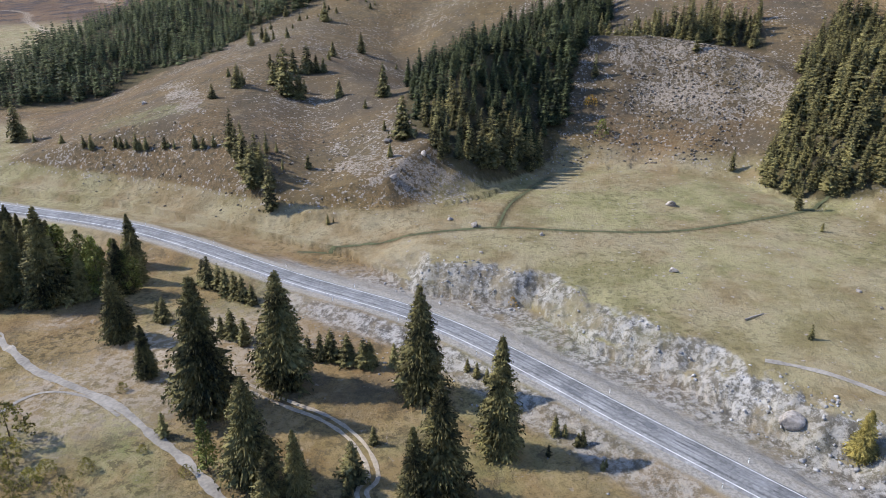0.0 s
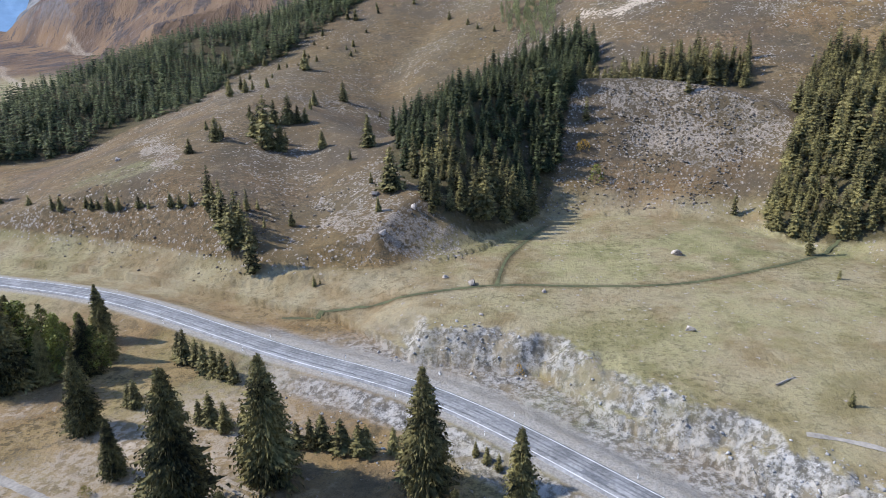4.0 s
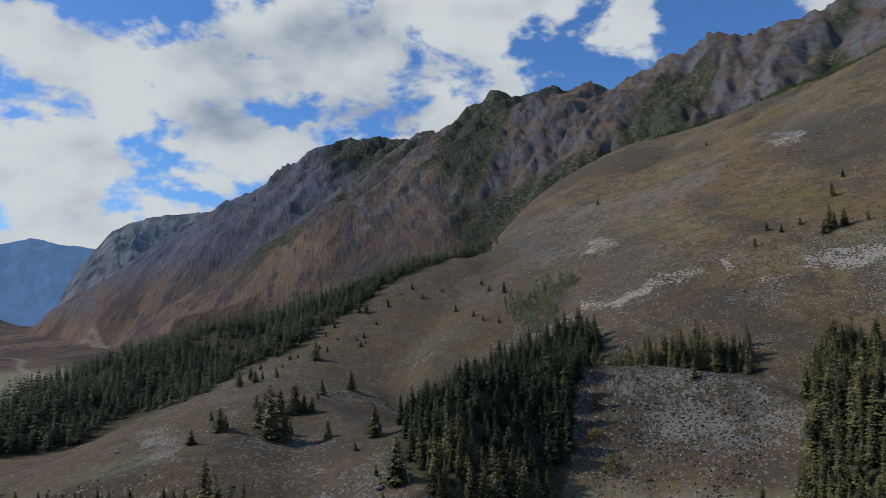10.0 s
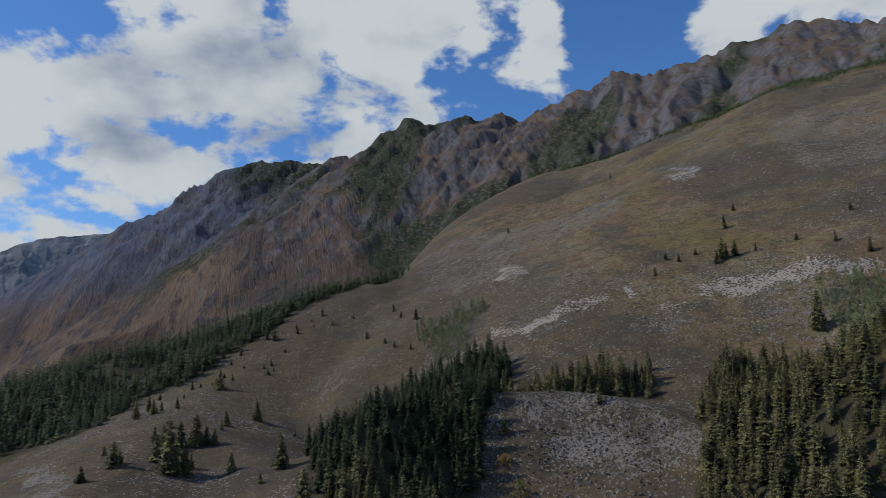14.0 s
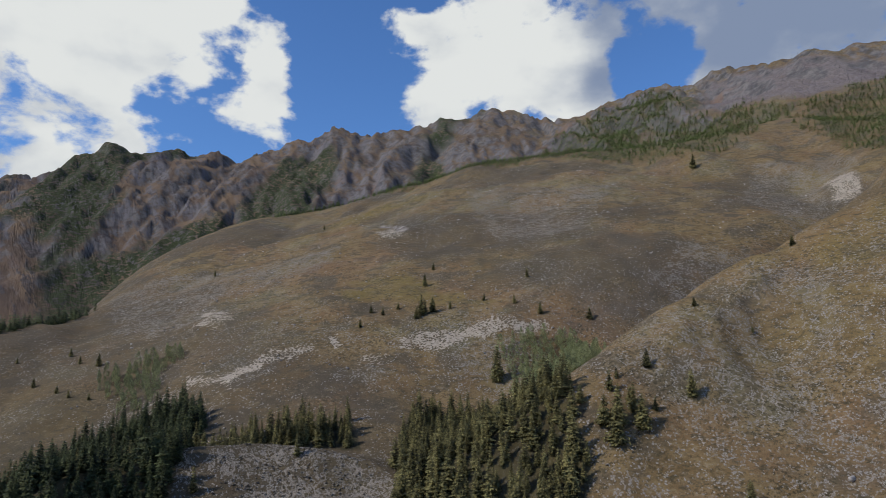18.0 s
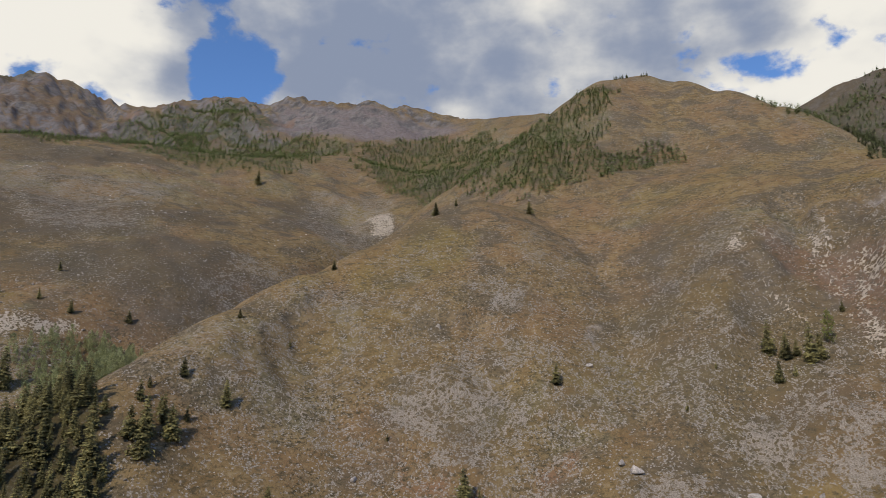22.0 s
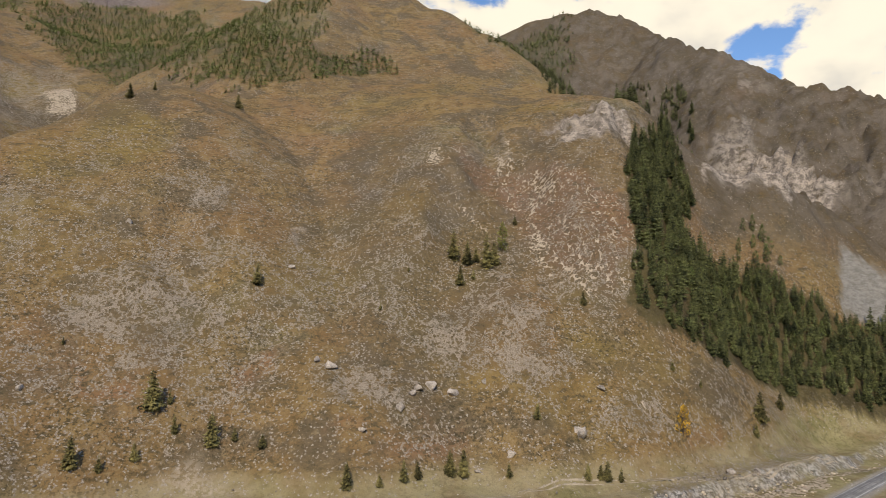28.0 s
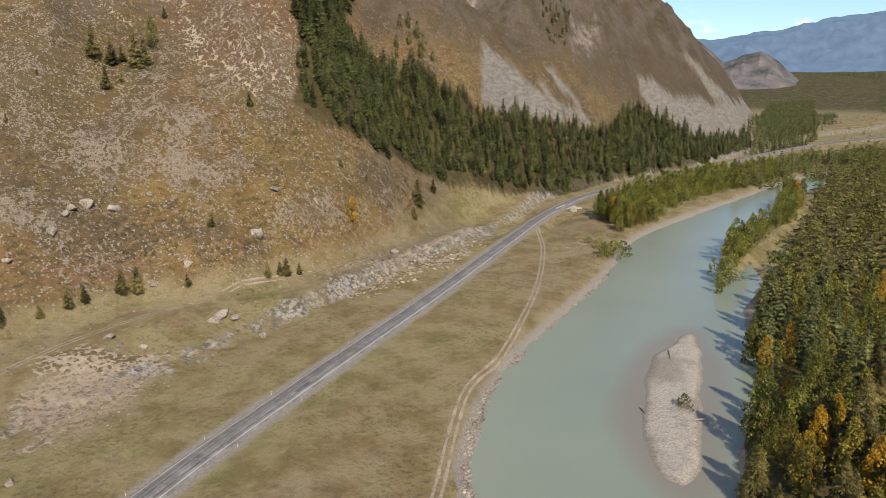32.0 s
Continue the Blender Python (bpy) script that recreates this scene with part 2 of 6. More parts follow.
def crest(x, y, pts, slope, soft):
    """Height of the flanks below a crest line, and the way down to it."""
    top, near = np.full(np.shape(x), -1e9), np.full(np.shape(x), 1e9)
    for (ax, ay, az), (bx, by, bz) in zip(pts[:-1], pts[1:]):
        dx, dy = bx - ax, by - ay
        k = np.clip(((x - ax) * dx + (y - ay) * dy) / (dx * dx + dy * dy), 0, 1)
        d = np.hypot(x - ax - k * dx, y - ay - k * dy)
        top = np.maximum(top, az + (bz - az) * k - slope * (np.sqrt(d * d + soft * soft) - soft))
        near = np.minimum(near, d)
    return top, near


def smooth(a, b, x):
    """0 at a, 1 at b, with soft ends."""
    k = np.clip((x - a) / (b - a), 0, 1)
    return k * k * (3 - 2 * k)


def inside(x, y, poly):
    odd = np.zeros(np.shape(x), bool)
    for i in range(len(poly)):
        (ax, ay), (bx, by) = poly[i - 1], poly[i]
        cross = (ay > y) != (by > y)
        odd ^= cross & (x < (bx - ax) * (y - ay) / ((by - ay) if by != ay else 1e-9) + ax)
    return odd


def spline(pts, n=8):
    """A smooth line through the points."""
    out = []
    p = [np.array(q, float) for q in pts]
    for i in range(len(p) - 1):
        p0, p1, p2, p3 = p[max(i - 1, 0)], p[i], p[i + 1], p[min(i + 2, len(p) - 1)]
        for j in range(n):
            t = j / n
            out.append(tuple(0.5 * ((2 * p1) + (p2 - p0) * t + (2 * p0 - 5 * p1 + 4 * p2 - p3) * t * t + (3 * p1 - p0 - 3 * p2 + p3) * t ** 3)))
    out.append(tuple(p[-1]))
    return out


ROAD_LINE = spline(ROAD, 5)
RIVER_LINE = spline([(x, y, w) for (x, y), w in zip(RIVER, RIVER_W)], 4)
ISLAND = spline([(90, -131), (102, -143), (121, -168), (139, -196), (151, -218)], 3)
TRACK = spline([(60, -20), (100, -60), (116, -77), (140, -99), (160, -120), (179, -151), (225, -207), (280, -262), (330, -303)], 4)
BENCH = spline([(90, 72), (130, 78), (190, 60), (244, 0), (268, -37), (282, -83), (291, -140), (300, -185), (330, -240), (352, -300)], 4)
MEADOW_TRACKS = [spline([(-30, 214), (10, 208), (41, 210), (100, 202), (150, 214), (190, 235)], 4), spline([(41, 210), (52, 240), (75, 275)], 4)]
BANK_PATH = spline([(-112, 168), (-104, 158), (-89, 142), (-78, 134), (-62, 123), (-50, 111), (-40, 101), (-31, 90), (-20, 76)], 6)
SIDE_PATH = spline([(-100, 104), (-90, 116), (-82, 129), (-70, 127), (-59, 118)], 6)
TURNOUT = spline([(90, 117), (100, 111), (109, 101), (120, 84)], 6)
WOOD_TRACK = spline([(4, 76), (-4, 88), (-2, 94), (-5, 104), (-12, 113), (-23, 121), (-34, 129)], 6)
FAR_ROAD = spline([(-1221, 1806), (-860, 1770), (-686, 1461), (-529, 1181)], 4)
FAR_TRACK = spline([(-897, 2296), (-802, 2153), (-714, 2019), (-887, 2335)], 4)
UPPER = [(-260, 345), (-190, 305), (-112, 272), (-62, 242), (-12, 208), (11, 176), (45, 164), (55, 139), (71, 122), (81, 104), (97, 80), (150, 55), (205, 10), (235, -70), (275, -150), (320, -240), (372, -318), (420, -420), (445, -560), (470, -700), (510, -900), (560, -1100), (560, -1500), (1500, -1500), (2500, 0), (2500, 2500), (-260, 2500)]
# the line where the slopes begin to rise
FOOT = [(-310, 900), (-300, 470), (-190, 318), (-105, 276), (-50, 240), (5, 226), (42, 247), (80, 288), (120, 283), (155, 262), (165, 225), (205, 160), (262, 106), (280, 45), (268, -3), (284, -53), (276, -91), (292, -150), (325, -210), (385, -295), (402, -350), (428, -430), (452, -560), (478, -700), (520, -880), (585, -1010), (660, -1120), (1500, -1500), (3600, -1500), (4800, 0), (4800, 5000), (-2050, 4990), (-2200, 4400), (-1600, 3300), (-900, 2300), (-480, 1500)]
RAVINES = [([(180, 262), (225, 300), (300, 335), (420, 330), (560, 275), (760, 230)], 62, 48, 0.2), ([(372, -300), (425, -262), (520, -300), (650, -335), (900, -380)], 40, 46, 0.5), ([(62, 268), (80, 320), (75, 400), (120, 520), (180, 640), (260, 860)], 14, 40, (0.3, 0.7, 0.95, 0.9, 0.6, 0.0)), ([(-120, 960), (-20, 950), (60, 970), (90, 1030), (140, 1115), (200, 1195), (270, 1265), (430, 1340), (620, 1400)], 125, 100, (0.4, 0.8, 1.0, 1.0, 1.0, 1.0, 1.0, 0.9, 0.5))]


def height(x, y, fine=True):
    x, y = np.asarray(x, float), np.asarray(y, float)
    r = np.hypot(x, y)
    # valley floor
    floor = 0.6 * fbm(x, y, 60, 3, 5) + 75 * smooth(1500, 4500, r) * smooth(0, 1200, y) + 95 * smooth(1900, 4700, r) * smooth(0, -1200, y) + 40 * smooth(800, 3500, -y)
    # terrace above the road cut
    up = inside(x, y, UPPER)
    floor = floor - np.where(up, 0, 2.5 * smooth(30, 75, y) * smooth(1500, 900, r))
    edge = along(x, y, UPPER)[0]
    terrace = np.where(up, smooth(0, 9 + 30 * smooth(75, 40, y) * smooth(-110, -70, y) + 16 * smooth(180, 215, y), edge + 4.5 * fbm(x, y, 11, 4, 8)) * (5.5 + 0.02 * np.minimum(edge, 200)), 0)
    base = floor + terrace + np.where(up & (edge < 16), 1.5 * fbm(x, y, 6, 3, 68) * smooth(16, 6, edge) * smooth(195, 175, y) * smooth(-420, -380, y), 0)
    # hills
    warp = 1 + 0.14 * fbm(x, y, 220, 4, 21)
    gully = fbm(x, y, 90, 4, 33)
    rise = np.where(inside(x, y, FOOT), along(x, y, FOOT + FOOT[:1])[0], -1e4)
    lid = np.where(rise > 0, base + (0.85 + 0.5 * smooth(-100, -200, y) + 0.5 * smooth(1400, 2200, r)) * np.maximum(rise - 4, 0) * (1 + 0.2 * gully), -1e4)
    z = base
    for n, (pts, slope, soft) in enumerate(RIDGES):
        h, d = crest(x, y, pts, slope, soft)
        h = h - slope * (warp - 1) * np.minimum(d, 160)
        h = h + gully * np.minimum(d * 0.05, 9) * np.clip(h / 250, 0.1, 1.5)
        if n < HOME:
            h = np.minimum(h, lid)
        k = 3 + 0.015 * r
        q = np.clip(0.5 + 0.5 * (h - z) / k, 0, 1)
        z = z * (1 - q) + np.maximum(h, -500) * q + k * 0.5 * q * (1 - q)
    for line, deep, wide, first in RAVINES:
        d, k, _ = along(x, y, line, list(first) if isinstance(first, tuple) else list(np.linspace(first, 1, len(line))))
        z = z - deep * k * k * np.exp(-(d / wide) ** 2)
    # crags on the high ridge
    craggy = smooth(150, 600, z) * smooth(1500, 2100, r)
    across, down = 0.8 * x - 0.6 * y + 60 * fbm(x, y, 420, 3, 43), 0.6 * x + 0.8 * y
    z = z + craggy * (120 * (0.24 - np.abs(fbm(across, down * 0.30, 300, 5, 44, 0.55))) + 55 * (0.22 - np.abs(fbm(across, down * 0.45, 95, 4, 45, 0.6))))
    rocky = smooth(90, 220, z) * smooth(540, 640, x) * (1 - smooth(-290, -250, y)) * (1 - smooth(1300, 1500, r))
    z = z + rocky * (24 * np.abs(fbm(x, y, 75, 5, 47, 0.55)) - 5)
    for cx, cy, wide in ((700, -455, 75), (640, -480, 60), (560, -385, 45), (600, -560, 70), (660, -640, 60)):
        z = z + 34 * np.exp(-((x - cx) ** 2 + (y - cy) ** 2) / wide ** 2) * (np.abs(fbm(x, y, 38, 4, 49, 0.6)) - 0.12)
    z = z + rocky * 17 * (np.abs(fbm(x, y, 26, 4, 46, 0.62)) - 0.2)
    cliff = np.exp(-((x - 528) / 45) ** 2 - ((y + 190) / 45) ** 2)
    z = z + cliff * (26 * np.abs(fbm(x, y, 24, 4, 48, 0.65)) - 4)
    if fine:
        hill = smooth(8, 30, z)
        z = z + (0.25 + 1.1 * hill) * fbm(x, y, 22, 4, 61) + 0.12 * fbm(x, y, 4, 2, 62)
    # road bed
    d = along(x, y, ROAD_LINE)[0]
    road_z = 0.010 * np.clip(-y - 600, 0, 900)
    bed = 1 - smooth(6.3, 14 + 2.5 * fbm(x, y, 14, 3, 66), d)
    z = z * (1 - bed) + (road_z - 0.12 - 0.0008 * r) * bed
    # river
    d, w, _ = along(x, y, RIVER_LINE, [p[2] for p in RIVER_LINE])
    bank = d - w + 3 * fbm(x, y, 25, 3, 71)
    z = np.where(bank < 14, z * smooth(0, 14, bank) + (-5.2) * (1 - smooth(-5, 9, bank)) - 1.6 * (1 - smooth(0, 14, bank)) * smooth(-5, 9, bank), z)
    d = along(x, y, CHANNEL)[0]
    z = np.where(d < 13, np.minimum(z, -4.6 + smooth(4, 13, d) * 5), z)
    # inlet at the bank path
    d = along(x, y, [(-135, 172), (-112, 158), (-104, 154)])[0]
    z = np.where(d < 10, np.minimum(z, -4.2 + smooth(2.5, 10, d) * 5), z)
    # gravel island
    d, k, _ = along(x, y, ISLAND, list(np.linspace(0, 1, len(ISLAND))))
    wide = 1.5 + 7.6 * np.sin(np.clip(k, 0, 1) * np.pi) ** 0.7 + 2.0 * fbm(x, y, 14, 3, 77)
    z = np.maximum(z, -2.3 - 4.6 * smooth(-0.45, 1.0, (d - wide) / 9) + 0.35 * fbm(x, y, 7, 3, 78))
    return z


# ---- materials ----
def nodes(name):
    m = bpy.data.materials.new(name)
    m.use_nodes = True
    nt = m.node_tree
    return m, nt, nt.nodes, nt.links, nt.nodes["Principled BSDF"]


def simple(name, colour, rough=0.8, scale=3.0, vary=0.35, bump=0.2, rand=0.0, spec=0.3, hue=None):
    """Colour with two scales of variation, relief, and some spread from object to object."""
    m, nt, n, l, b = nodes(name)
    geo = n.new("ShaderNodeNewGeometry")
    na, nb = n.new("ShaderNodeTexNoise"), n.new("ShaderNodeTexNoise")
    na.inputs["Scale"].default_value, nb.inputs["Scale"].default_value = scale, scale * 0.13
    na.inputs["Detail"].default_value = 5
    l.new(geo.outputs["Position"], na.inputs["Vector"]), l.new(geo.outputs["Position"], nb.inputs["Vector"])
    add = n.new("ShaderNodeMath")
    add.operation = "ADD"
    l.new(na.outputs["Fac"], add.inputs[0]), l.new(nb.outputs["Fac"], add.inputs[1])
    ramp = n.new("ShaderNodeMapRange")
    ramp.inputs[1].default_value, ramp.inputs[2].default_value = 0.75, 1.25
    l.new(add.outputs[0], ramp.inputs[0])
    mix = n.new("ShaderNodeMix")
    mix.data_type = "RGBA"
    lo = [c * (1 - vary) for c in colour]
    hi = [min(1, c * (1 + vary)) for c in (hue or colour)]
    mix.inputs["A"].default_value, mix.inputs["B"].default_value = (*lo, 1), (*hi, 1)
    l.new(ramp.outputs[0], mix.inputs["Factor"])
    col = mix.outputs["Result"]
    if rand:
        info = n.new("ShaderNodeObjectInfo")
        isl = n.new("ShaderNodeNewGeometry")
        s = n.new("ShaderNodeMath")
        s.operation = "MULTIPLY_ADD"
        l.new(info.outputs["Random"], s.inputs[0])
        s.inputs[1].default_value = 0.6
        t = n.new("ShaderNodeMath")
        t.operation = "MULTIPLY"
        l.new(isl.outputs["Random Per Island"], t.inputs[0])
        t.inputs[1].default_value = 0.8
        l.new(t.outputs[0], s.inputs[2])
        hsv = n.new("ShaderNodeHueSaturation")
        v = n.new("ShaderNodeMapRange")
        v.inputs[2].default_value = 1.4
        v.inputs[3].default_value, v.inputs[4].default_value = 1 - rand, 1 + rand
        l.new(s.outputs[0], v.inputs[0])
        l.new(v.outputs[0], hsv.inputs["Value"])
        l.new(col, hsv.inputs["Color"])
        col = hsv.outputs[0]
    l.new(col, b.inputs["Base Color"])
    b.inputs["Roughness"].default_value = rough
    b.inputs["Specular IOR Level"].default_value = spec
    if bump:
        bp = n.new("ShaderNodeBump")
        bp.inputs["Strength"].default_value = bump
        l.new(na.outputs["Fac"], bp.inputs["Height"])
        l.new(bp.outputs[0], b.inputs["Normal"])
    return m


def ground_material():
    m, nt, n, l, b = nodes("ground")
    geo = n.new("ShaderNodeNewGeometry")

    def noise_(scale, detail=4, rough=0.55, stretch=None):
        t = n.new("ShaderNodeTexNoise")
        t.inputs["Scale"].default_value, t.inputs["Detail"].default_value, t.inputs["Roughness"].default_value = scale, detail, rough
        l.new(stretch or geo.outputs["Position"], t.inputs["Vector"])
        return t.outputs["Fac"]

    def remap(v, a, b_, c=0.0, d=1.0):
        t = n.new("ShaderNodeMapRange")
        t.interpolation_type = "SMOOTHSTEP"
        l.new(v, t.inputs[0])
        for i, q in enumerate((a, b_, c, d)):
            t.inputs[i + 1].default_value = q
        return t.outputs[0]

    def mul(a, b_):
        t = n.new("ShaderNodeMath")
        t.operation, t.use_clamp = "MULTIPLY", True
        l.new(a, t.inputs[0])
        if isinstance(b_, (int, float)):
            t.inputs[1].default_value = b_
        else:
            l.new(b_, t.inputs[1])
        return t.outputs[0]

    def mix(f, a, b_):
        t = n.new("ShaderNodeMix")
        t.data_type = "RGBA"
        l.new(f, t.inputs["Factor"])
        for key, v in (("A", a), ("B", b_)):
            if isinstance(v, tuple):
                t.inputs[key].default_value = (*v, 1)
            else:
                l.new(v, t.inputs[key])
        return t.outputs["Result"]

    def attr(name):
        a = n.new("ShaderNodeAttribute")
        a.attribute_name = name
        return a.outputs["Fac"]
    wide, mid, small, tiny = noise_(0.012, 5), noise_(0.07, 7, 0.65), noise_(0.5, 6, 0.72), noise_(1.7, 4, 0.75)
    # clumps that follow the contours of a slope
    level = n.new("ShaderNodeVectorMath")
    level.operation = "MULTIPLY"
    l.new(geo.outputs["Position"], level.inputs[0])
    level.inputs[1].default_value = (0.75, 0.75, 2.0)
    blotch = noise_(0.17, 9, 0.78, level.outputs[0])
    # ribs and gullies that run down from the high ridge
    fall = n.new("ShaderNodeMapping")
    fall.inputs["Rotation"].default_value = (0, 0, radians(36.9))
    fall.inputs["Scale"].default_value = (1.0, 0.22, 0.25)
    l.new(geo.outputs["Position"], fall.inputs["Vector"])
    ribs, rib_wide = noise_(0.022, 9, 0.72, fall.outputs[0]), noise_(0.0042, 6, 0.62, fall.outputs[0])
    # dry steppe grass: ochre, straw and grey-brown
    col = mix(remap(mid, 0.35, 0.65), (0.168, 0.106, 0.043), (0.250, 0.166, 0.072))
    col = mix(mul(remap(wide, 0.45, 0.62), 0.6), col, (0.222, 0.128, 0.060))
    col = mix(mul(mul(remap(noise_(0.03, 6, 0.6), 0.49, 0.60), attr("rough")), 0.8), col, (0.105, 0.082, 0.054))
    col = mix(mul(remap(attr("rough"), 0.7, 0.0), remap(mid, 0.38, 0.6, 0.35, 0.95)), col, (0.305, 0.252, 0.152))
    col = mix(mul(attr("green"), remap(noise_(0.045, 6, 0.6), 0.40, 0.56, 0.25, 1.0)), col, mix(remap(mid, 0.35, 0.65), (0.178, 0.178, 0.070), (0.305, 0.272, 0.130)))
    col = mix(mul(attr("gold"), remap(mid, 0.3, 0.6, 0.25, 0.65)), col, mix(remap(small, 0.35, 0.65), (0.172, 0.118, 0.026), (0.257, 0.184, 0.047)))
    col = mix(mul(attr("red"), remap(mid, 0.3, 0.6, 0.5, 0.95)), col, mix(remap(small, 0.35, 0.65), (0.200, 0.092, 0.045), (0.355, 0.190, 0.105)))
    heath = mix(remap(blotch, 0.40, 0.60), (0.035, 0.028, 0.017), (0.104, 0.075, 0.043))
    col = mix(mul(attr("heath"), remap(mid, 0.25, 0.5, 0.6, 1.0)), col, heath)
    harsh = remap(noise_(0.022, 7, 0.65), 0.42, 0.60, 0.25, 1.0)
    # tufts and bare spots: blotches from a few metres down to a hand's width
    col = mix(mul(remap(blotch, 0.52, 0.60), remap(attr("rough"), 0.0, 1.0, 0.25, 0.85)), col, mix(remap(tiny, 0.35, 0.65), (0.048, 0.040, 0.022), (0.115, 0.090, 0.050)))
    col = mix(mul(remap(blotch, 0.46, 0.38), remap(attr("rough"), 0.0, 1.0, 0.25, 0.5)), col, (0.31, 0.235, 0.135))
    col = mix(mul(mul(remap(small, 0.525, 0.575), harsh), remap(attr("rough"), 0.0, 1.0, 0.4, 0.85)), col, (0.052, 0.042, 0.022))
    col = mix(mul(mul(remap(small, 0.455, 0.40), harsh), remap(attr("rough"), 0.0, 1.0, 0.15, 0.45)), col, (0.31, 0.235, 0.15))
    col = mix(mul(remap(tiny, 0.52, 0.66), remap(attr("rough"), 0.0, 1.0, 0.3, 0.7)), col, (0.075, 0.060, 0.034))
    col = mix(mul(mul(attr("heath"), remap(noise_(0.035, 8, 0.7), 0.38, 0.56, 0.25, 1.0)), 0.55), col, mix(remap(small, 0.36, 0.62), (0.050, 0.041, 0.031), (0.160, 0.128, 0.096)))
    # stones lying in the turf, gathered into branching runs
    stone = mix(remap(tiny, 0.35, 0.65), (0.175, 0.148, 0.120), (0.44, 0.385, 0.325))
    vor = n.new("ShaderNodeTexVoronoi")
    vor.inputs["Scale"].default_value = 0.95
    l.new(geo.outputs["Position"], vor.inputs["Vector"])
    pick = n.new("ShaderNodeSeparateColor")
    l.new(vor.outputs["Color"], pick.inputs[0])
    vein = n.new("ShaderNodeMath")
    vein.operation = "SUBTRACT"
    l.new(noise_(0.13, 8, 0.7), vein.inputs[0])
    vein.inputs[1].default_value = 0.5
    run = n.new("ShaderNodeMath")
    run.operation = "ABSOLUTE"
    l.new(vein.outputs[0], run.inputs[0])
    net = remap(run.outputs[0], 0.058, 0.015, 0.03, 1.9)
    sub = n.new("ShaderNodeMath")
    sub.operation = "MULTIPLY"
    l.new(attr("stony"), sub.inputs[0])
    l.new(net, sub.inputs[1])
    less = n.new("ShaderNodeMath")
    less.operation = "LESS_THAN"
    l.new(pick.outputs[0], less.inputs[0])
    l.new(sub.outputs[0], less.inputs[1])
    lump = mul(less.outputs[0], remap(vor.outputs["Distance"], 0.75, 0.4))
    col = mix(mul(lump, 0.95), col, stone)
    spot = n.new("ShaderNodeTexVoronoi")
    spot.inputs["Scale"].default_value = 0.5
    wob = n.new("ShaderNodeTexNoise")
    wob.inputs["Scale"].default_value, wob.inputs["Detail"].default_value = 0.35, 3
    l.new(geo.outputs["Position"], wob.inputs["Vector"])
    off = n.new("ShaderNodeVectorMath")
    off.operation = "MULTIPLY_ADD"
    l.new(wob.outputs["Color"], off.inputs[0])
    off.inputs[1].default_value = (3.0, 3.0, 3.0)
    steepness = n.new("ShaderNodeVectorMath")
    steepness.operation = "MULTIPLY"
    l.new(geo.outputs["Position"], steepness.inputs[0])
    steepness.inputs[1].default_value = (1.1, 1.1, 0.45)
    l.new(steepness.outputs[0], off.inputs[2])
    l.new(off.outputs[0], spot.inputs["Vector"])
    def lot(v, k):
        t = n.new("ShaderNodeMath")
        t.operation = "MULTIPLY_ADD"
        l.new(v, t.inputs[0])
        t.inputs[1].default_value = k
        l.new(spot.outputs["Distance"], t.inputs[2])
        return remap(t.outputs[0], 0.86, 0.97)
    tuftc = mix(remap(tiny, 0.35, 0.65), (0.060, 0.047, 0.026), (0.125, 0.094, 0.054))
    stones = lot(mul(attr("stony"), remap(noise_(0.05, 8, 0.7), 0.40, 0.60, 0.05, 1.15)), 0.52)
    col = mix(mul(mul(attr("stony"), remap(mid, 0.3, 0.6, 0.2, 0.7)), 0.8), col, tuftc)
    col = mix(mul(stones, remap(attr("rough"), 0.0, 1.0, 0.3, 0.95)), col, mix(remap(tiny, 0.35, 0.65), (0.155, 0.122, 0.09), (0.36, 0.30, 0.232)))
    pale = mix(remap(small, 0.35, 0.65), (0.300, 0.235, 0.168), (0.470, 0.392, 0.300))
    barely = mul(attr("pale"), remap(noise_(0.045, 7, 0.65), 0.34, 0.58, 0.55, 1.0))
    col = mix(mul(remap(attr("pale"), 0.3, 0.85), 0.6), col, tuftc)
    col = mix(mul(lot(barely, 0.62), remap(attr("pale"), 0.02, 0.2)), col, pale)
    cutc = mix(remap(noise_(0.42, 9, 0.78), 0.42, 0.58), (0.095, 0.090, 0.083), (0.42, 0.395, 0.36))
    cutc = mix(mul(remap(mid, 0.52, 0.62), 0.8), cutc, (0.17, 0.135, 0.09))
    col = mix(mul(attr("cut"), remap(mid, 0.25, 0.5, 0.45, 1.0)), col, cutc)
    rock = mix(remap(noise_(0.035, 9, 0.75), 0.38, 0.62), (0.046, 0.044, 0.043), (0.195, 0.168, 0.150))
    rock = mix(mul(remap(noise_(0.006, 5, 0.6), 0.55, 0.66), 0.7), rock, (0.20, 0.115, 0.07))
    # the high ridge: brown turf, bare ribs, pale runs of scree, blue distance haze painted in to the north
    turf = mix(remap(rib_wide, 0.38, 0.62), (0.112, 0.076, 0.056), (0.240, 0.152, 0.086))
    turf = mix(mul(remap(ribs, 0.50, 0.57), 0.85), turf, mix(remap(noise_(0.06, 6, 0.7), 0.35, 0.65), (0.050, 0.044, 0.044), (0.115, 0.095, 0.085)))
    turf = mix(mul(remap(ribs, 0.42, 0.34), 0.75), turf, (0.235, 0.195, 0.165))
    turf = mix(mul(attr("haze_blue"), 0.8), turf, mix(remap(ribs, 0.38, 0.60), (0.058, 0.080, 0.128), (0.160, 0.172, 0.215)))
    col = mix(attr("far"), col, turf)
    rock = mix(mul(attr("far"), remap(ribs, 0.36, 0.62)), rock, (0.185, 0.160, 0.155))
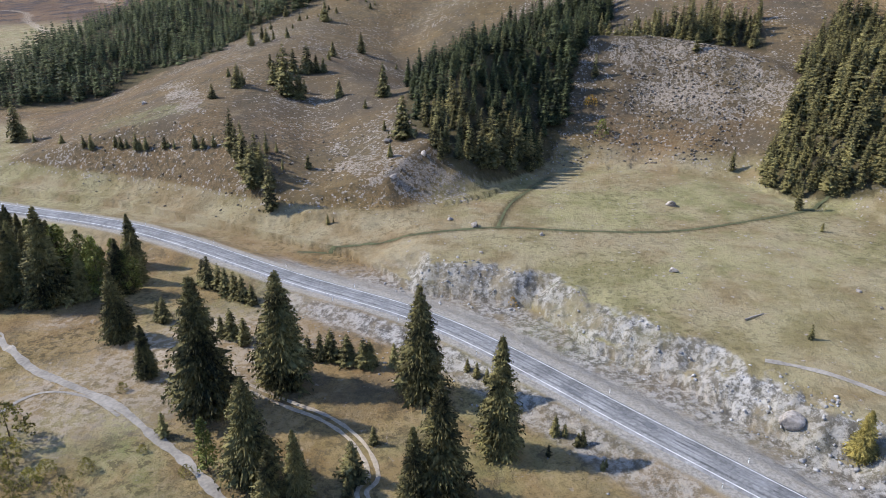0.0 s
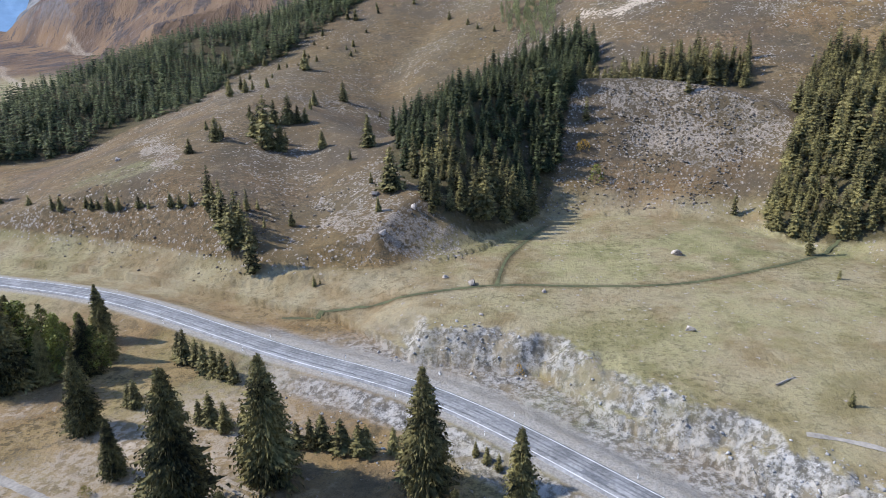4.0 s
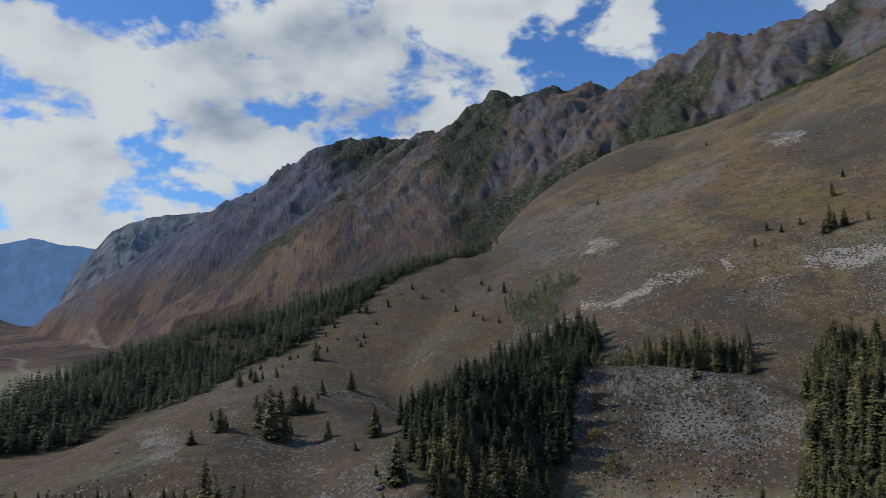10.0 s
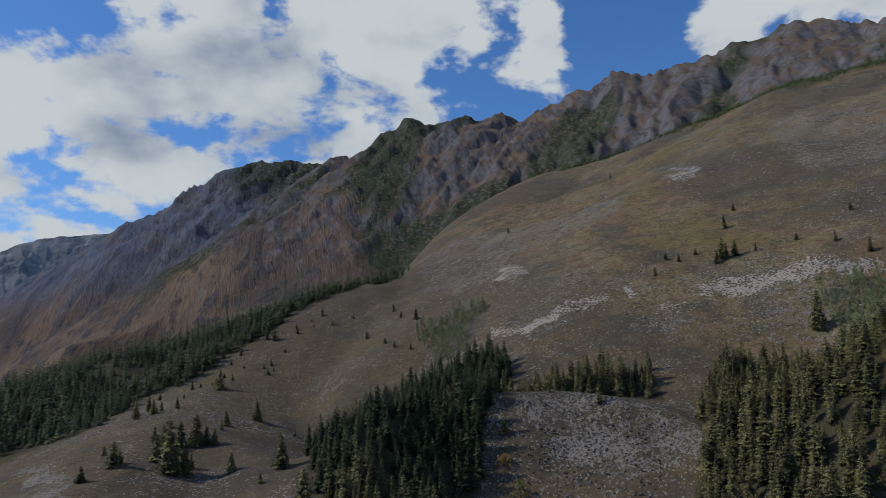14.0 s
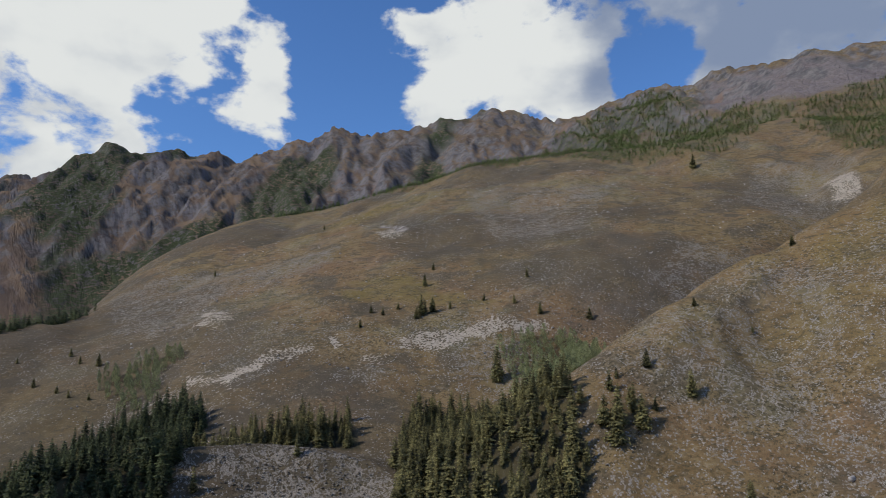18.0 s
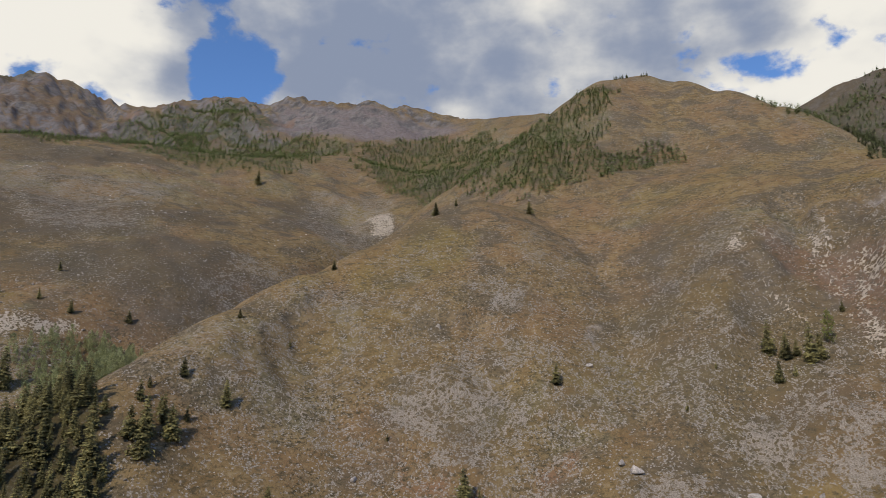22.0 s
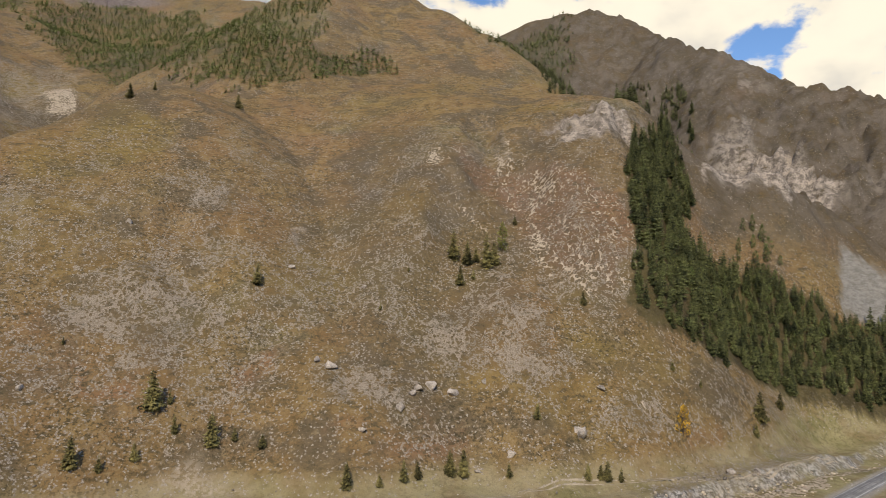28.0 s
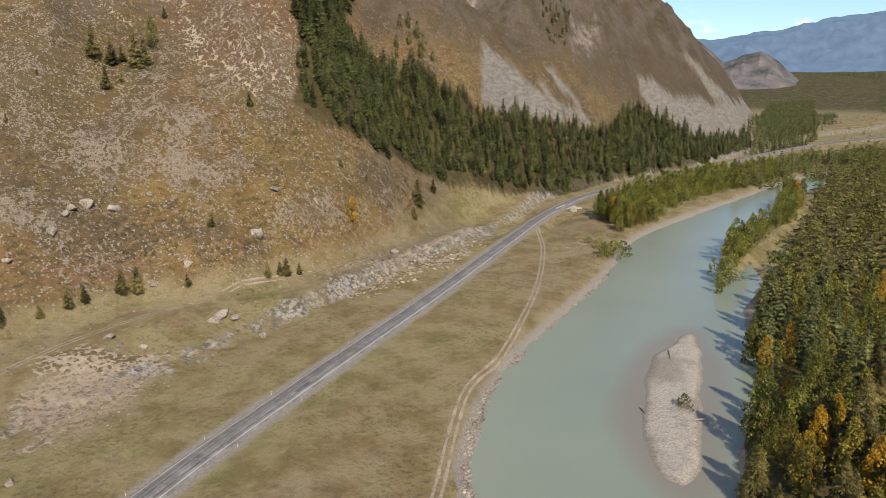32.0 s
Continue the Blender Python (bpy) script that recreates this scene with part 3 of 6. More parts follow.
    col = mix(mul(attr("burnt"), 0.85), col, mix(remap(blotch, 0.38, 0.60), (0.095, 0.074, 0.072), (0.230, 0.190, 0.178)))
    col = mix(mul(attr("rock"), remap(mid, 0.30, 0.50)), col, rock)
    crag = mix(remap(noise_(0.10, 8, 0.72), 0.38, 0.60), (0.085, 0.070, 0.058), (0.30, 0.255, 0.21))
    col = mix(mul(attr("crag"), remap(mid, 0.30, 0.45)), col, crag)
    lime = mix(remap(noise_(0.14, 9, 0.8), 0.38, 0.62), (0.085, 0.070, 0.058), (0.40, 0.335, 0.275))
    col = mix(mul(remap(attr("white"), 0.05, 0.7), remap(mid, 0.36, 0.54, 0.15, 1.0)), col, lime)
    scree = mix(remap(blotch, 0.38, 0.62), (0.165, 0.153, 0.132), (0.265, 0.247, 0.218))
    col = mix(attr("scree"), col, scree)
    col = mix(mul(attr("forest"), remap(noise_(0.07, 5, 0.75), 0.42, 0.50)), col, mix(remap(small, 0.35, 0.65), (0.026, 0.034, 0.015), (0.078, 0.082, 0.032)))
    gravel = mix(remap(tiny, 0.35, 0.65), (0.235, 0.212, 0.180), (0.365, 0.335, 0.290))
    col = mix(mul(attr("gravel"), remap(small, 0.2, 0.5, 0.7, 1.0)), col, gravel)
    col = mix(mul(attr("isle"), remap(blotch, 0.36, 0.50, 0.25, 1.0)), col, mix(remap(tiny, 0.35, 0.65), (0.34, 0.315, 0.275), (0.54, 0.505, 0.45)))
    dirt = mix(remap(small, 0.3, 0.7), (0.275, 0.215, 0.150), (0.42, 0.345, 0.255))
    col = mix(mul(attr("dirt"), remap(small, 0.42, 0.55, 0.15, 1.0)), col, dirt)
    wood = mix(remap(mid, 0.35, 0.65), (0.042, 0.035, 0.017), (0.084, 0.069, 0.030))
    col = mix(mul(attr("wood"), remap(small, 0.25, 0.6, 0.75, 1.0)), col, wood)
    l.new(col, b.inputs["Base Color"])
    b.inputs["Roughness"].default_value = 0.95
    b.inputs["Specular IOR Level"].default_value = 0.15
    bp = n.new("ShaderNodeBump")
    bp.inputs["Strength"].default_value, bp.inputs["Distance"].default_value = 0.8, 0.9
    l.new(small, bp.inputs["Height"])
    # gullies and ledges of the high ridge
    deep = n.new("ShaderNodeBump")
    deep.inputs["Strength"].default_value = 1.0
    reach = n.new("ShaderNodeMath")
    reach.operation = "MULTIPLY"
    l.new(attr("far"), reach.inputs[0])
    reach.inputs[1].default_value = 26.0
    l.new(reach.outputs[0], deep.inputs["Distance"])
    l.new(ribs, deep.inputs["Height"])
    l.new(bp.outputs[0], deep.inputs["Normal"])
    l.new(deep.outputs[0], b.inputs["Normal"])
    return m


GROUND = ground_material()
ASPHALT = simple("asphalt", (0.225, 0.220, 0.215), 0.85, 1.2, 0.35, 0.1)
PAINT = simple("road_paint", (0.62, 0.62, 0.60), 0.6, 2.0, 0.3, 0.0)
BARK = simple("bark", (0.11, 0.075, 0.05), 0.9, 4, 0.4, 0.3)
NEEDLE = simple("spruce_needles", (0.034, 0.035, 0.014), 0.75, 0.9, 0.5, 0.0, 0.55, 0.2, (0.165, 0.140, 0.052))
GREENWOOD = simple("green_spruce_needles", (0.026, 0.036, 0.015), 0.75, 0.9, 0.5, 0.0, 0.5, 0.2, (0.118, 0.126, 0.048))
FIR = simple("dark_spruce_needles", (0.016, 0.023, 0.012), 0.75, 0.9, 0.5, 0.0, 0.5, 0.2, (0.084, 0.092, 0.036))
YELLOW = simple("yellow_green_leaves", (0.12, 0.112, 0.024), 0.6, 1.2, 0.45, 0.0, 0.4, 0.25, (0.23, 0.19, 0.035))
LEAF = simple("poplar_leaves", (0.062, 0.080, 0.018), 0.6, 0.9, 0.55, 0.0, 0.5, 0.25, (0.185, 0.188, 0.040))
BIRCH = simple("birch_leaves", (0.22, 0.235, 0.10), 0.6, 1.2, 0.4, 0.0, 0.4, 0.25, (0.34, 0.34, 0.15))
GOLD = simple("autumn_leaves", (0.42, 0.25, 0.03), 0.6, 1.2, 0.4, 0.0, 0.3, 0.25)
STONE = simple("stone", (0.27, 0.235, 0.20), 0.9, 1.5, 0.5, 0.5, 0.5)


def water_material():
    m, nt, n, l, b = nodes("river_water")
    geo = n.new("ShaderNodeNewGeometry")
    t = n.new("ShaderNodeTexNoise")
    t.inputs["Scale"].default_value, t.inputs["Detail"].default_value = 0.6, 5
    l.new(geo.outputs["Position"], t.inputs["Vector"])
    w = n.new("ShaderNodeTexNoise")
    w.inputs["Scale"].default_value, w.inputs["Detail"].default_value = 0.02, 4
    l.new(geo.outputs["Position"], w.inputs["Vector"])
    mix = n.new("ShaderNodeMix")
    mix.data_type = "RGBA"
    mix.inputs["A"].default_value, mix.inputs["B"].default_value = (0.21, 0.26, 0.21, 1), (0.26, 0.31, 0.255, 1)
    l.new(w.outputs["Fac"], mix.inputs["Factor"])
    bed = n.new("ShaderNodeAttribute")
    bed.attribute_name = "shallow"
    sand = n.new("ShaderNodeMix")
    sand.data_type = "RGBA"
    l.new(bed.outputs["Fac"], sand.inputs["Factor"])
    l.new(mix.outputs["Result"], sand.inputs["A"])
    sand.inputs["B"].default_value = (0.235, 0.20, 0.165, 1)
    l.new(sand.outputs["Result"], b.inputs["Base Color"])
    b.inputs["Roughness"].default_value, b.inputs["IOR"].default_value = 0.22, 1.33
    bp = n.new("ShaderNodeBump")
    bp.inputs["Strength"].default_value, bp.inputs["Distance"].default_value = 0.12, 0.3
    l.new(t.outputs["Fac"], bp.inputs["Height"])
    l.new(bp.outputs[0], b.inputs["Normal"])
    return m


WATER = water_material()


def mesh_from(name, verts, faces, material, uniform=None):
    """A mesh from arrays; faces is an (n, 3) or (n, 4) array."""
    me = bpy.data.meshes.new(name)
    verts, faces = np.asarray(verts, np.float32), np.asarray(faces, np.int32)
    me.vertices.add(len(verts))
    me.vertices.foreach_set("co", verts.ravel())
    k = faces.shape[1]
    me.loops.add(faces.size)
    me.loops.foreach_set("vertex_index", faces.ravel())
    me.polygons.add(len(faces))
    me.polygons.foreach_set("loop_start", np.arange(0, faces.size, k, dtype=np.int32))
    me.polygons.foreach_set("loop_total", np.full(len(faces), k, np.int32))
    me.update(calc_edges=True)
    if isinstance(material, (list, tuple)):
        for q in material:
            me.materials.append(q)
    else:
        me.materials.append(material)
    return me


# ---- ground ----
def disc(x, y, cx, cy, rx, ry=None, turn=0.0, soft=0.5, ragged=0.35, size=20, seed=3):
    """A ragged patch: 1 inside, 0 outside."""
    ry = ry or rx
    c, s = math.cos(radians(turn)), math.sin(radians(turn))
    u, v = ((x - cx) * c + (y - cy) * s) / rx, (-(x - cx) * s + (y - cy) * c) / ry
    q = np.sqrt(u * u + v * v) + ragged * fbm(x, y, size, 4, seed)
    return 1 - smooth(1 - soft, 1 + soft * 0.4, q)


WOODS = {
    "gully": [(12, 304), (16, 285), (25, 260), (36, 256), (47, 260), (60, 272), (80, 297), (93, 318), (100, 338), (112, 352), (128, 384), (142, 420), (142, 470), (118, 500), (90, 492), (64, 480), (48, 452), (30, 400), (15, 350)],
    "row": [(66, 360), (110, 372), (160, 362), (200, 336), (206, 356), (160, 388), (100, 400), (60, 390)],
    "right": [(163, 232), (182, 216), (215, 202), (236, 204), (250, 226), (270, 258), (292, 292), (286, 318), (262, 344), (243, 352), (220, 330), (196, 296), (172, 270), (160, 252)],
    "left": [(-380, 400), (-300, 425), (-225, 457), (-199, 476), (-169, 493), (-157, 505), (-119, 520), (-111, 594), (-76, 612), (-39, 650), (3, 690), (40, 745), (90, 768), (165, 850), (120, 900), (46, 865), (-24, 860), (-88, 835), (-145, 797), (-193, 744), (-231, 693), (-264, 650), (-310, 600), (-420, 560)],
    "ravine": [(442, -186), (397, -176), (372, -157), (361, -166), (368, -202), (404, -268), (409, -310), (407, -347), (406, -305), (406, -343), (411, -409), (436, -491), (457, -619), (506, -833), (528, -867), (501, -706), (503, -598), (473, -498), (471, -431), (457, -356), (470, -325), (482, -312), (474, -279), (463, -236), (526, -281), (573, -280), (892, -483)],
    "bank": [(52, -112), (79, -139), (93, -162), (109, -189), (135, -232), (152, -264), (169, -302), (196, -367), (225, -440), (252, -501), (282, -558), (340, -735), (420, -900), (250, -1000), (0, -1300), (-300, -900), (-100, -400), (0, -200)],
    "strip": [(283, -330), (310, -345), (345, -372), (372, -430), (395, -520), (405, -600), (400, -680), (355, -640), (345, -560), (325, -460), (300, -400)],
    "islet": [(172, -268), (196, -296), (222, -350), (244, -420), (275, -500), (298, -560), (270, -520), (240, -455), (218, -385), (198, -325)],
}


def in_wood(x, y):
    m = np.zeros(np.shape(x), bool)
    for k in ("gully", "row", "right", "left", "ravine", "bank"):
        m |= inside(x, y, WOODS[k])
    return m


# larch woods on the heights
UPLANDS = [
    [(640, 1120), (801, 1060), (832, 925), (988, 884), (940, 740), (949, 640), (1079, 585), (1355, 611), (1480, 900), (1200, 1180), (1000, 1250), (801, 1140)],
    [(709, 113), (725, 40), (790, -20), (812, -58), (835, -40), (823, 50), (870, 30), (930, 30), (985, 15), (1000, 60), (950, 110), (960, 170), (856, 227)],
    [(856, 227), (960, 170), (1050, 160), (1240, 200), (1500, 330), (1560, 480), (1420, 600), (1340, 600), (1150, 470), (1010, 330)],
    [(870, -185), (900, -245), (960, -330), (1100, -372), (1316, -432), (1340, -300), (1080, -120), (950, -160)],
    [(1355, 611), (1406, 568), (1552, 954), (1880, 1220), (2020, 1500), (1877, 1650), (1693, 1560), (1250, 1350), (1000, 1250), (1150, 1080), (1200, 850)]]
SCREES = [[(508, -392), (503, -424), (493, -457), (473, -498), (471, -431), (458, -357)], [(505, -454), (493, -476), (482, -511), (477, -487), (487, -459)], [(543, -652), (539, -699), (539, -791), (540, -900), (501, -717), (509, -643)], [(593, -788), (562, -936), (557, -829)], [(541, -649), (541, -724), (563, -864), (981, -1664), (519, -853), (486, -687), (500, -633)], [(510, -397), (509, -429), (491, -456), (476, -494), (467, -448), (460, -388), (466, -363)], [(519, -474), (520, -493), (482, -511), (481, -499)]]
# bare and stony patches of the slopes, as outlines on the plan
PALE = [[(275, -266), (287, -291), (289, -312), (270, -298), (267, -266)], [(127, -162), (145, -191), (142, -190), (125, -163)], [(434, -467), (445, -517), (453, -569), (450, -565), (431, -478)], [(442, 728), (466, 709), (464, 657), (431, 690)], [(514, -55), (512, -74), (489, -73), (487, -60)], [(497, -121), (485, -141), (453, -144), (447, -130), (466, -123)], [(447, -116), (438, -127), (398, -133), (402, -122), (418, -111)], [(447, 38), (461, 19), (441, 20), (429, 34)], [(329, -138), (331, -152), (324, -149), (321, -136)]]
PALE += [[(159, 523), (171, 480), (204, 487), (242, 478), (235, 455), (200, 459), (163, 447), (149, 477)], [(221, 667), (233, 622), (210, 567), (197, 597)], [(252, 480), (271, 474), (257, 449), (238, 448)], [(293, 442), (343, 417), (324, 393), (285, 418)], [(335, 426), (360, 407), (401, 379), (385, 368), (350, 378), (322, 409), (286, 431), (311, 438)], [(193, 609), (235, 629), (218, 570), (195, 573)], [(249, 442), (275, 423), (262, 407), (243, 424)], [(498, -130), (473, -144), (455, -143), (456, -130), (443, -121), (466, -122)]]
PALE += [[(432, -110), (422, -125), (402, -130), (381, -142), (387, -133), (407, -117)], [(516, -53), (517, -70), (497, -76), (484, -73), (496, -61)], [(449, -120), (426, -121), (429, -115)], [(948, 402), (963, 357), (827, 298), (874, 361)], [(577, -115), (585, -130), (567, -121), (573, -104)], [(249, 0), (261, -26), (241, -55), (212, -39), (198, -17), (183, 0), (185, 4)], [(271, -114), (280, -147), (298, -190), (334, -259), (381, -325), (328, -277), (283, -201), (261, -142), (266, -127)]]
STREAKS = [[(468, -72), (462, -78), (451, -86), (440, -93)], [(523, -123), (499, -118), (476, -113)], [(498, -134), (478, -127), (447, -121), (417, -123), (398, -131), (380, -141)], [(408, -161), (392, -162), (379, -161)], [(412, -153), (395, -151), (380, -152)], [(518, -114), (486, -109)], [(471, -143), (449, -138)], [(432, -138), (412, -139), (390, -143)]]
CLIFFS = [[(536, -156), (546, -178), (538, -204), (569, -265), (480, -199), (475, -176)], [(736, -407), (724, -436), (689, -481), (607, -483), (597, -469), (525, -365), (540, -340), (545, -309)], [(464, -226), (532, -289), (523, -283), (466, -232)], [(476, -256), (507, -290), (475, -270), (454, -247)], [(572, -562), (579, -632), (543, -586), (522, -522)]]
WHITE = [[(519, -126), (538, -162), (548, -196), (531, -211), (566, -262), (510, -225), (471, -185), (494, -167), (525, -153)], [(552, -295), (726, -430), (708, -460), (666, -471), (615, -490), (600, -471), (526, -366), (542, -341), (550, -315), (527, -287)], [(466, -227), (529, -285), (523, -282), (464, -231)], [(478, -260), (510, -294), (476, -272), (452, -245)], [(443, 40), (462, 23), (445, 18), (424, 31)], [(479, 789), (488, 735), (470, 664), (453, 682)]]
BURNT = [[(2020, 1213), (1838, 961), (1826, 832), (1736, 626), (1716, 461), (1601, 372), (1544, 469), (1475, 528), (1435, 648), (1518, 830), (1574, 969)]]
REDS = [[(527, -67), (489, -142), (442, -186), (391, -178), (371, -149), (423, -112), (458, -109), (472, -84)], [(299, -8), (315, -39), (304, -60), (289, -27)], [(346, 61), (349, 38), (329, 35), (326, 53)], [(323, 123), (332, 89), (317, 86), (306, 116)], [(354, 52), (357, 25), (336, 29), (330, 46)], [(316, -31), (316, -60), (300, -55), (297, -27)], [(302, 11), (309, -18), (294, -13), (292, 10)], [(326, -158), (340, -203), (320, -184), (311, -151)], [(-108, 342), (-98, 366), (-81, 330), (-88, 300)]]
STONY = [[(235, 1), (243, -24), (236, -47), (221, -50), (190, -16), (194, 3)], [(290, -128), (317, -187), (368, -271), (332, -253), (291, -172), (268, -129)], [(372, -39), (394, -77), (367, -120), (334, -97), (335, -52)], [(345, -77), (354, -125), (341, -129), (325, -84)], [(373, 131), (408, 99), (363, 65), (326, 70), (330, 107)], [(338, 18), (341, -3), (312, -13), (312, 12)], [(467, 115), (476, 73), (436, 63), (429, 98)], [(330, -134), (332, -155), (308, -141), (291, -95), (309, -112)]]
STONY += [[(126, 387), (148, 375), (191, 306), (192, 287), (161, 282), (129, 312), (113, 333)], [(-18, 286), (20, 262), (44, 260), (44, 246), (5, 233), (-20, 264)], [(-142, 446), (-104, 396), (-76, 311), (-96, 307)], [(545, 650), (721, 690), (818, 627), (562, 480), (494, 542)], [(947, 493), (1060, 391), (519, 187), (740, 374)], [(159, 821), (231, 815), (228, 619), (167, 635)], [(569, 377), (612, 323), (418, 234), (503, 358)], [(377, 133), (386, 93), (365, 54), (335, 79), (330, 114), (354, 131)], [(340, 5), (337, -30), (327, -65), (315, -24), (324, 10)]]
STONY += [[(330, -131), (335, -166), (321, -156), (311, -129)], [(268, 877), (411, 717), (333, 652), (261, 670), (146, 682), (176, 891)], [(994, 515), (1085, 414), (832, 299), (765, 370), (801, 441)], [(982, 482), (1115, 435), (827, 298), (837, 353), (789, 398)], [(645, 784), (741, 711), (678, 563), (575, 520), (531, 636)]]
GOLDEN = [[(315, 224), (424, 226), (512, 198), (541, 117), (499, 124), (424, 199), (343, 218)], [(419, 26), (411, -34), (402, -46), (400, 2)], [(617, -167), (563, -207), (575, -164), (584, -119)], [(410, 961), (520, 914), (615, 842), (743, 800), (571, 809), (423, 829)], [(305, 582), (376, 497), (397, 389), (331, 468), (287, 528)], [(390, 79), (416, -30), (412, -99), (384, -85), (382, -12), (389, 40)], [(794, 371), (561, 161), (513, 115), (466, 121), (428, 168), (408, 189)], [(324, 587), (381, 554), (391, 495), (366, 480), (321, 560)]]
GOLDEN += [[(369, 238), (679, 320), (519, 181), (478, 169), (396, 224)], [(270, 120), (272, 106), (292, 89), (290, 80), (274, 99)], [(383, -92), (355, -147), (359, -198), (369, -237), (334, -168), (341, -126)]]
BARE = [[(235, 1), (243, -24), (236, -47), (221, -50), (190, -16), (194, 3)], [(173, -63), (174, -89), (166, -87), (164, -63)], [(245, -117), (265, -156), (251, -175), (247, -132)], [(283, 76), (297, 63), (296, 47), (280, 27), (278, 73)], [(-75, 159), (-53, 153), (-47, 128), (-59, 129)], [(-108, 172), (-81, 177), (-75, 166), (-95, 157)], [(-25, 232), (-7, 229), (-7, 224), (-24, 229)], [(291, 76), (298, 63), (299, 47), (290, 37), (281, 29), (279, 75)]]


def build_ground():
    rr = np.exp(np.linspace(math.log(24.0), math.log(4950.0), 690))
    az = np.radians(np.concatenate([np.arange(-36, 162, 0.2), np.arange(162, 324, 2.0)]))
    R, A = np.meshgrid(rr, az, indexing="ij")
    x, y = R * np.sin(A), R * np.cos(A)
    z = height(x, y)
    nr, na = R.shape
    dr = np.gradient(z, axis=0) / np.gradient(R, axis=0)
    da = np.gradient(z, axis=1) / (R * np.gradient(np.unwrap(A, axis=1), axis=1))
    steep = np.append(np.sqrt(dr * dr + da * da).ravel(), 0.0)
    verts = np.stack([x, y, z], -1).reshape(-1, 3)
    verts = np.concatenate([verts, [[0, 0, float(height(np.array([0.0]), np.array([0.0]))[0])]]])
    i, j = np.meshgrid(np.arange(nr - 1), np.arange(na), indexing="ij")
    a, b_ = i * na + j, i * na + (j + 1) % na
    quads = np.stack([a, b_, b_ + na, a + na], -1).reshape(-1, 4)[:, ::-1]
    me = mesh_from("ground", verts, quads, GROUND)
    x, y, z = verts[:, 0], verts[:, 1], verts[:, 2]
    r = np.hypot(x, y)

    def put(name, v):
        at = me.attributes.new(name, "FLOAT", "POINT")
        at.data.foreach_set("value", np.clip(v, 0, 1).astype(np.float32))
    n1, n2 = fbm(x, y, 70, 4, 11), fbm(x, y, 18, 4, 12)
    hill = np.maximum(smooth(9, 22, z), smooth(5.8, 8.5, z) * smooth(218, 236, y) * smooth(30, 5, x))
    # meadow and river flats are greener
    n3 = fbm(x, y, 18, 3, 14)
    wx, wy = x + 10 * n2, y + 10 * n3

    def patch(polys, soft=8.0):
        m = np.zeros_like(x)
        for poly in polys:
            q = np.array(poly, float)
            c, rad = q.mean(0), np.abs(q - q.mean(0)).max() + 30
            near = (np.abs(x - c[0]) < rad) & (np.abs(y - c[1]) < rad)
            if near.any():
                d = along(wx[near], wy[near], poly + poly[:1])[0]
                m[near] = np.maximum(m[near], np.where(inside(wx[near], wy[near], poly), smooth(0, soft, d), 0))
        return m
    green = (1 - hill) * (0.4 + 0.7 * n1) + 0.3 * smooth(0.1, 0.5, n1) * hill
    green = np.maximum(green, 0.8 * disc(x, y, 100, 240, 75, 45, 0, 0.5))
    green = np.maximum(green, disc(x, y, -115, 330, 34, 18, -30))
    green = np.maximum(green, np.maximum(disc(x, y, -52, 180, 42, 20, -35), disc(x, y, -65, 110, 40, 20, -40)))
    flat = ~inside(x, y, UPPER) * smooth(30, 60, y) * smooth(260, 200, y) * smooth(-150, -120, x)
    green = green * (1 - 0.55 * flat * smooth(0.3, -0.2, n1))
    put("rough", np.maximum(hill, 0.6 * flat))
    put("green", green)
    put("gold", patch(GOLDEN, 14) + 0.5 * smooth(0.15, 0.5, fbm(x, y, 130, 4, 18)) * hill)
    stony = 0.02 + 0.30 * smooth(-0.10, 0.45, n1 + 0.6 * n2) * hill + 0.12 * smooth(0.45, 0.7, steep)
    stony = stony + 1.0 * patch(STONY) * (0.8 + 0.5 * n2)
    put("stony", stony * (1 - 0.85 * smooth(470, 540, x) * smooth(-260, -310, y)) * smooth(3, 6, z) * (1 - 0.6 * smooth(420, 620, r)))
    d_road, _, side = along(x, y, ROAD_LINE)
    d_up = along(x, y, UPPER)[0]
    cut = inside(x, y, UPPER) & (d_up < 12)
    cutm = smooth(200, 178, y) * np.where(cut | ((d_road > 7) & (d_road < 22) & (d_up < 9)), 1.0, 0.0) * smooth(0.15, 0.4, steep + 0.15 * n2)
    cutm = np.maximum(cutm, 0.95 * smooth(6.8, 9, d_road) * smooth(30, 24, d_road) * smooth(15, 11, d_up) * (side > 0) * ~inside(x, y, UPPER) * smooth(205, 185, y) * smooth(30, 60, y))
    fill = (1 - smooth(13, 17, d_road + 3 * n2)) * smooth(6.5, 8, d_road) * ~inside(x, y, UPPER) * smooth(60, 90, y) * smooth(-45, -15, x)
    put("cut", np.maximum(cutm * (0.8 + 0.5 * n2), fill * (0.75 + 0.6 * n2)))
    streak = np.zeros_like(x)
    for line in STREAKS:
        streak = np.maximum(streak, 0.75 - 0.75 * smooth(0.4, 4.0, along(x + 6 * n3, y + 6 * n2, line)[0]))
    isle = 1.0 * (1 - smooth(6, 9, along(x, y, ISLAND)[0])) * smooth(-0.4, 0.0, n2) * smooth(-3.0, -2.6, z)
    put("pale", np.maximum(0.30 * patch(REDS[:1], 10) * (0.75 + 0.9 * n2), np.maximum(isle, np.maximum(patch(PALE) * (0.9 + 0.8 * n2), streak * (0.8 + 0.5 * n2)))))
    put("isle", isle)
    put("red", patch(REDS, 12) + 0.35 * smooth(0.2, 0.6, fbm(x, y, 90, 3, 91)) * hill)
    ridge = smooth(1450, 1900, r)
    across, down = 0.8 * x - 0.6 * y + 60 * fbm(x, y, 420, 3, 43), 0.6 * x + 0.8 * y
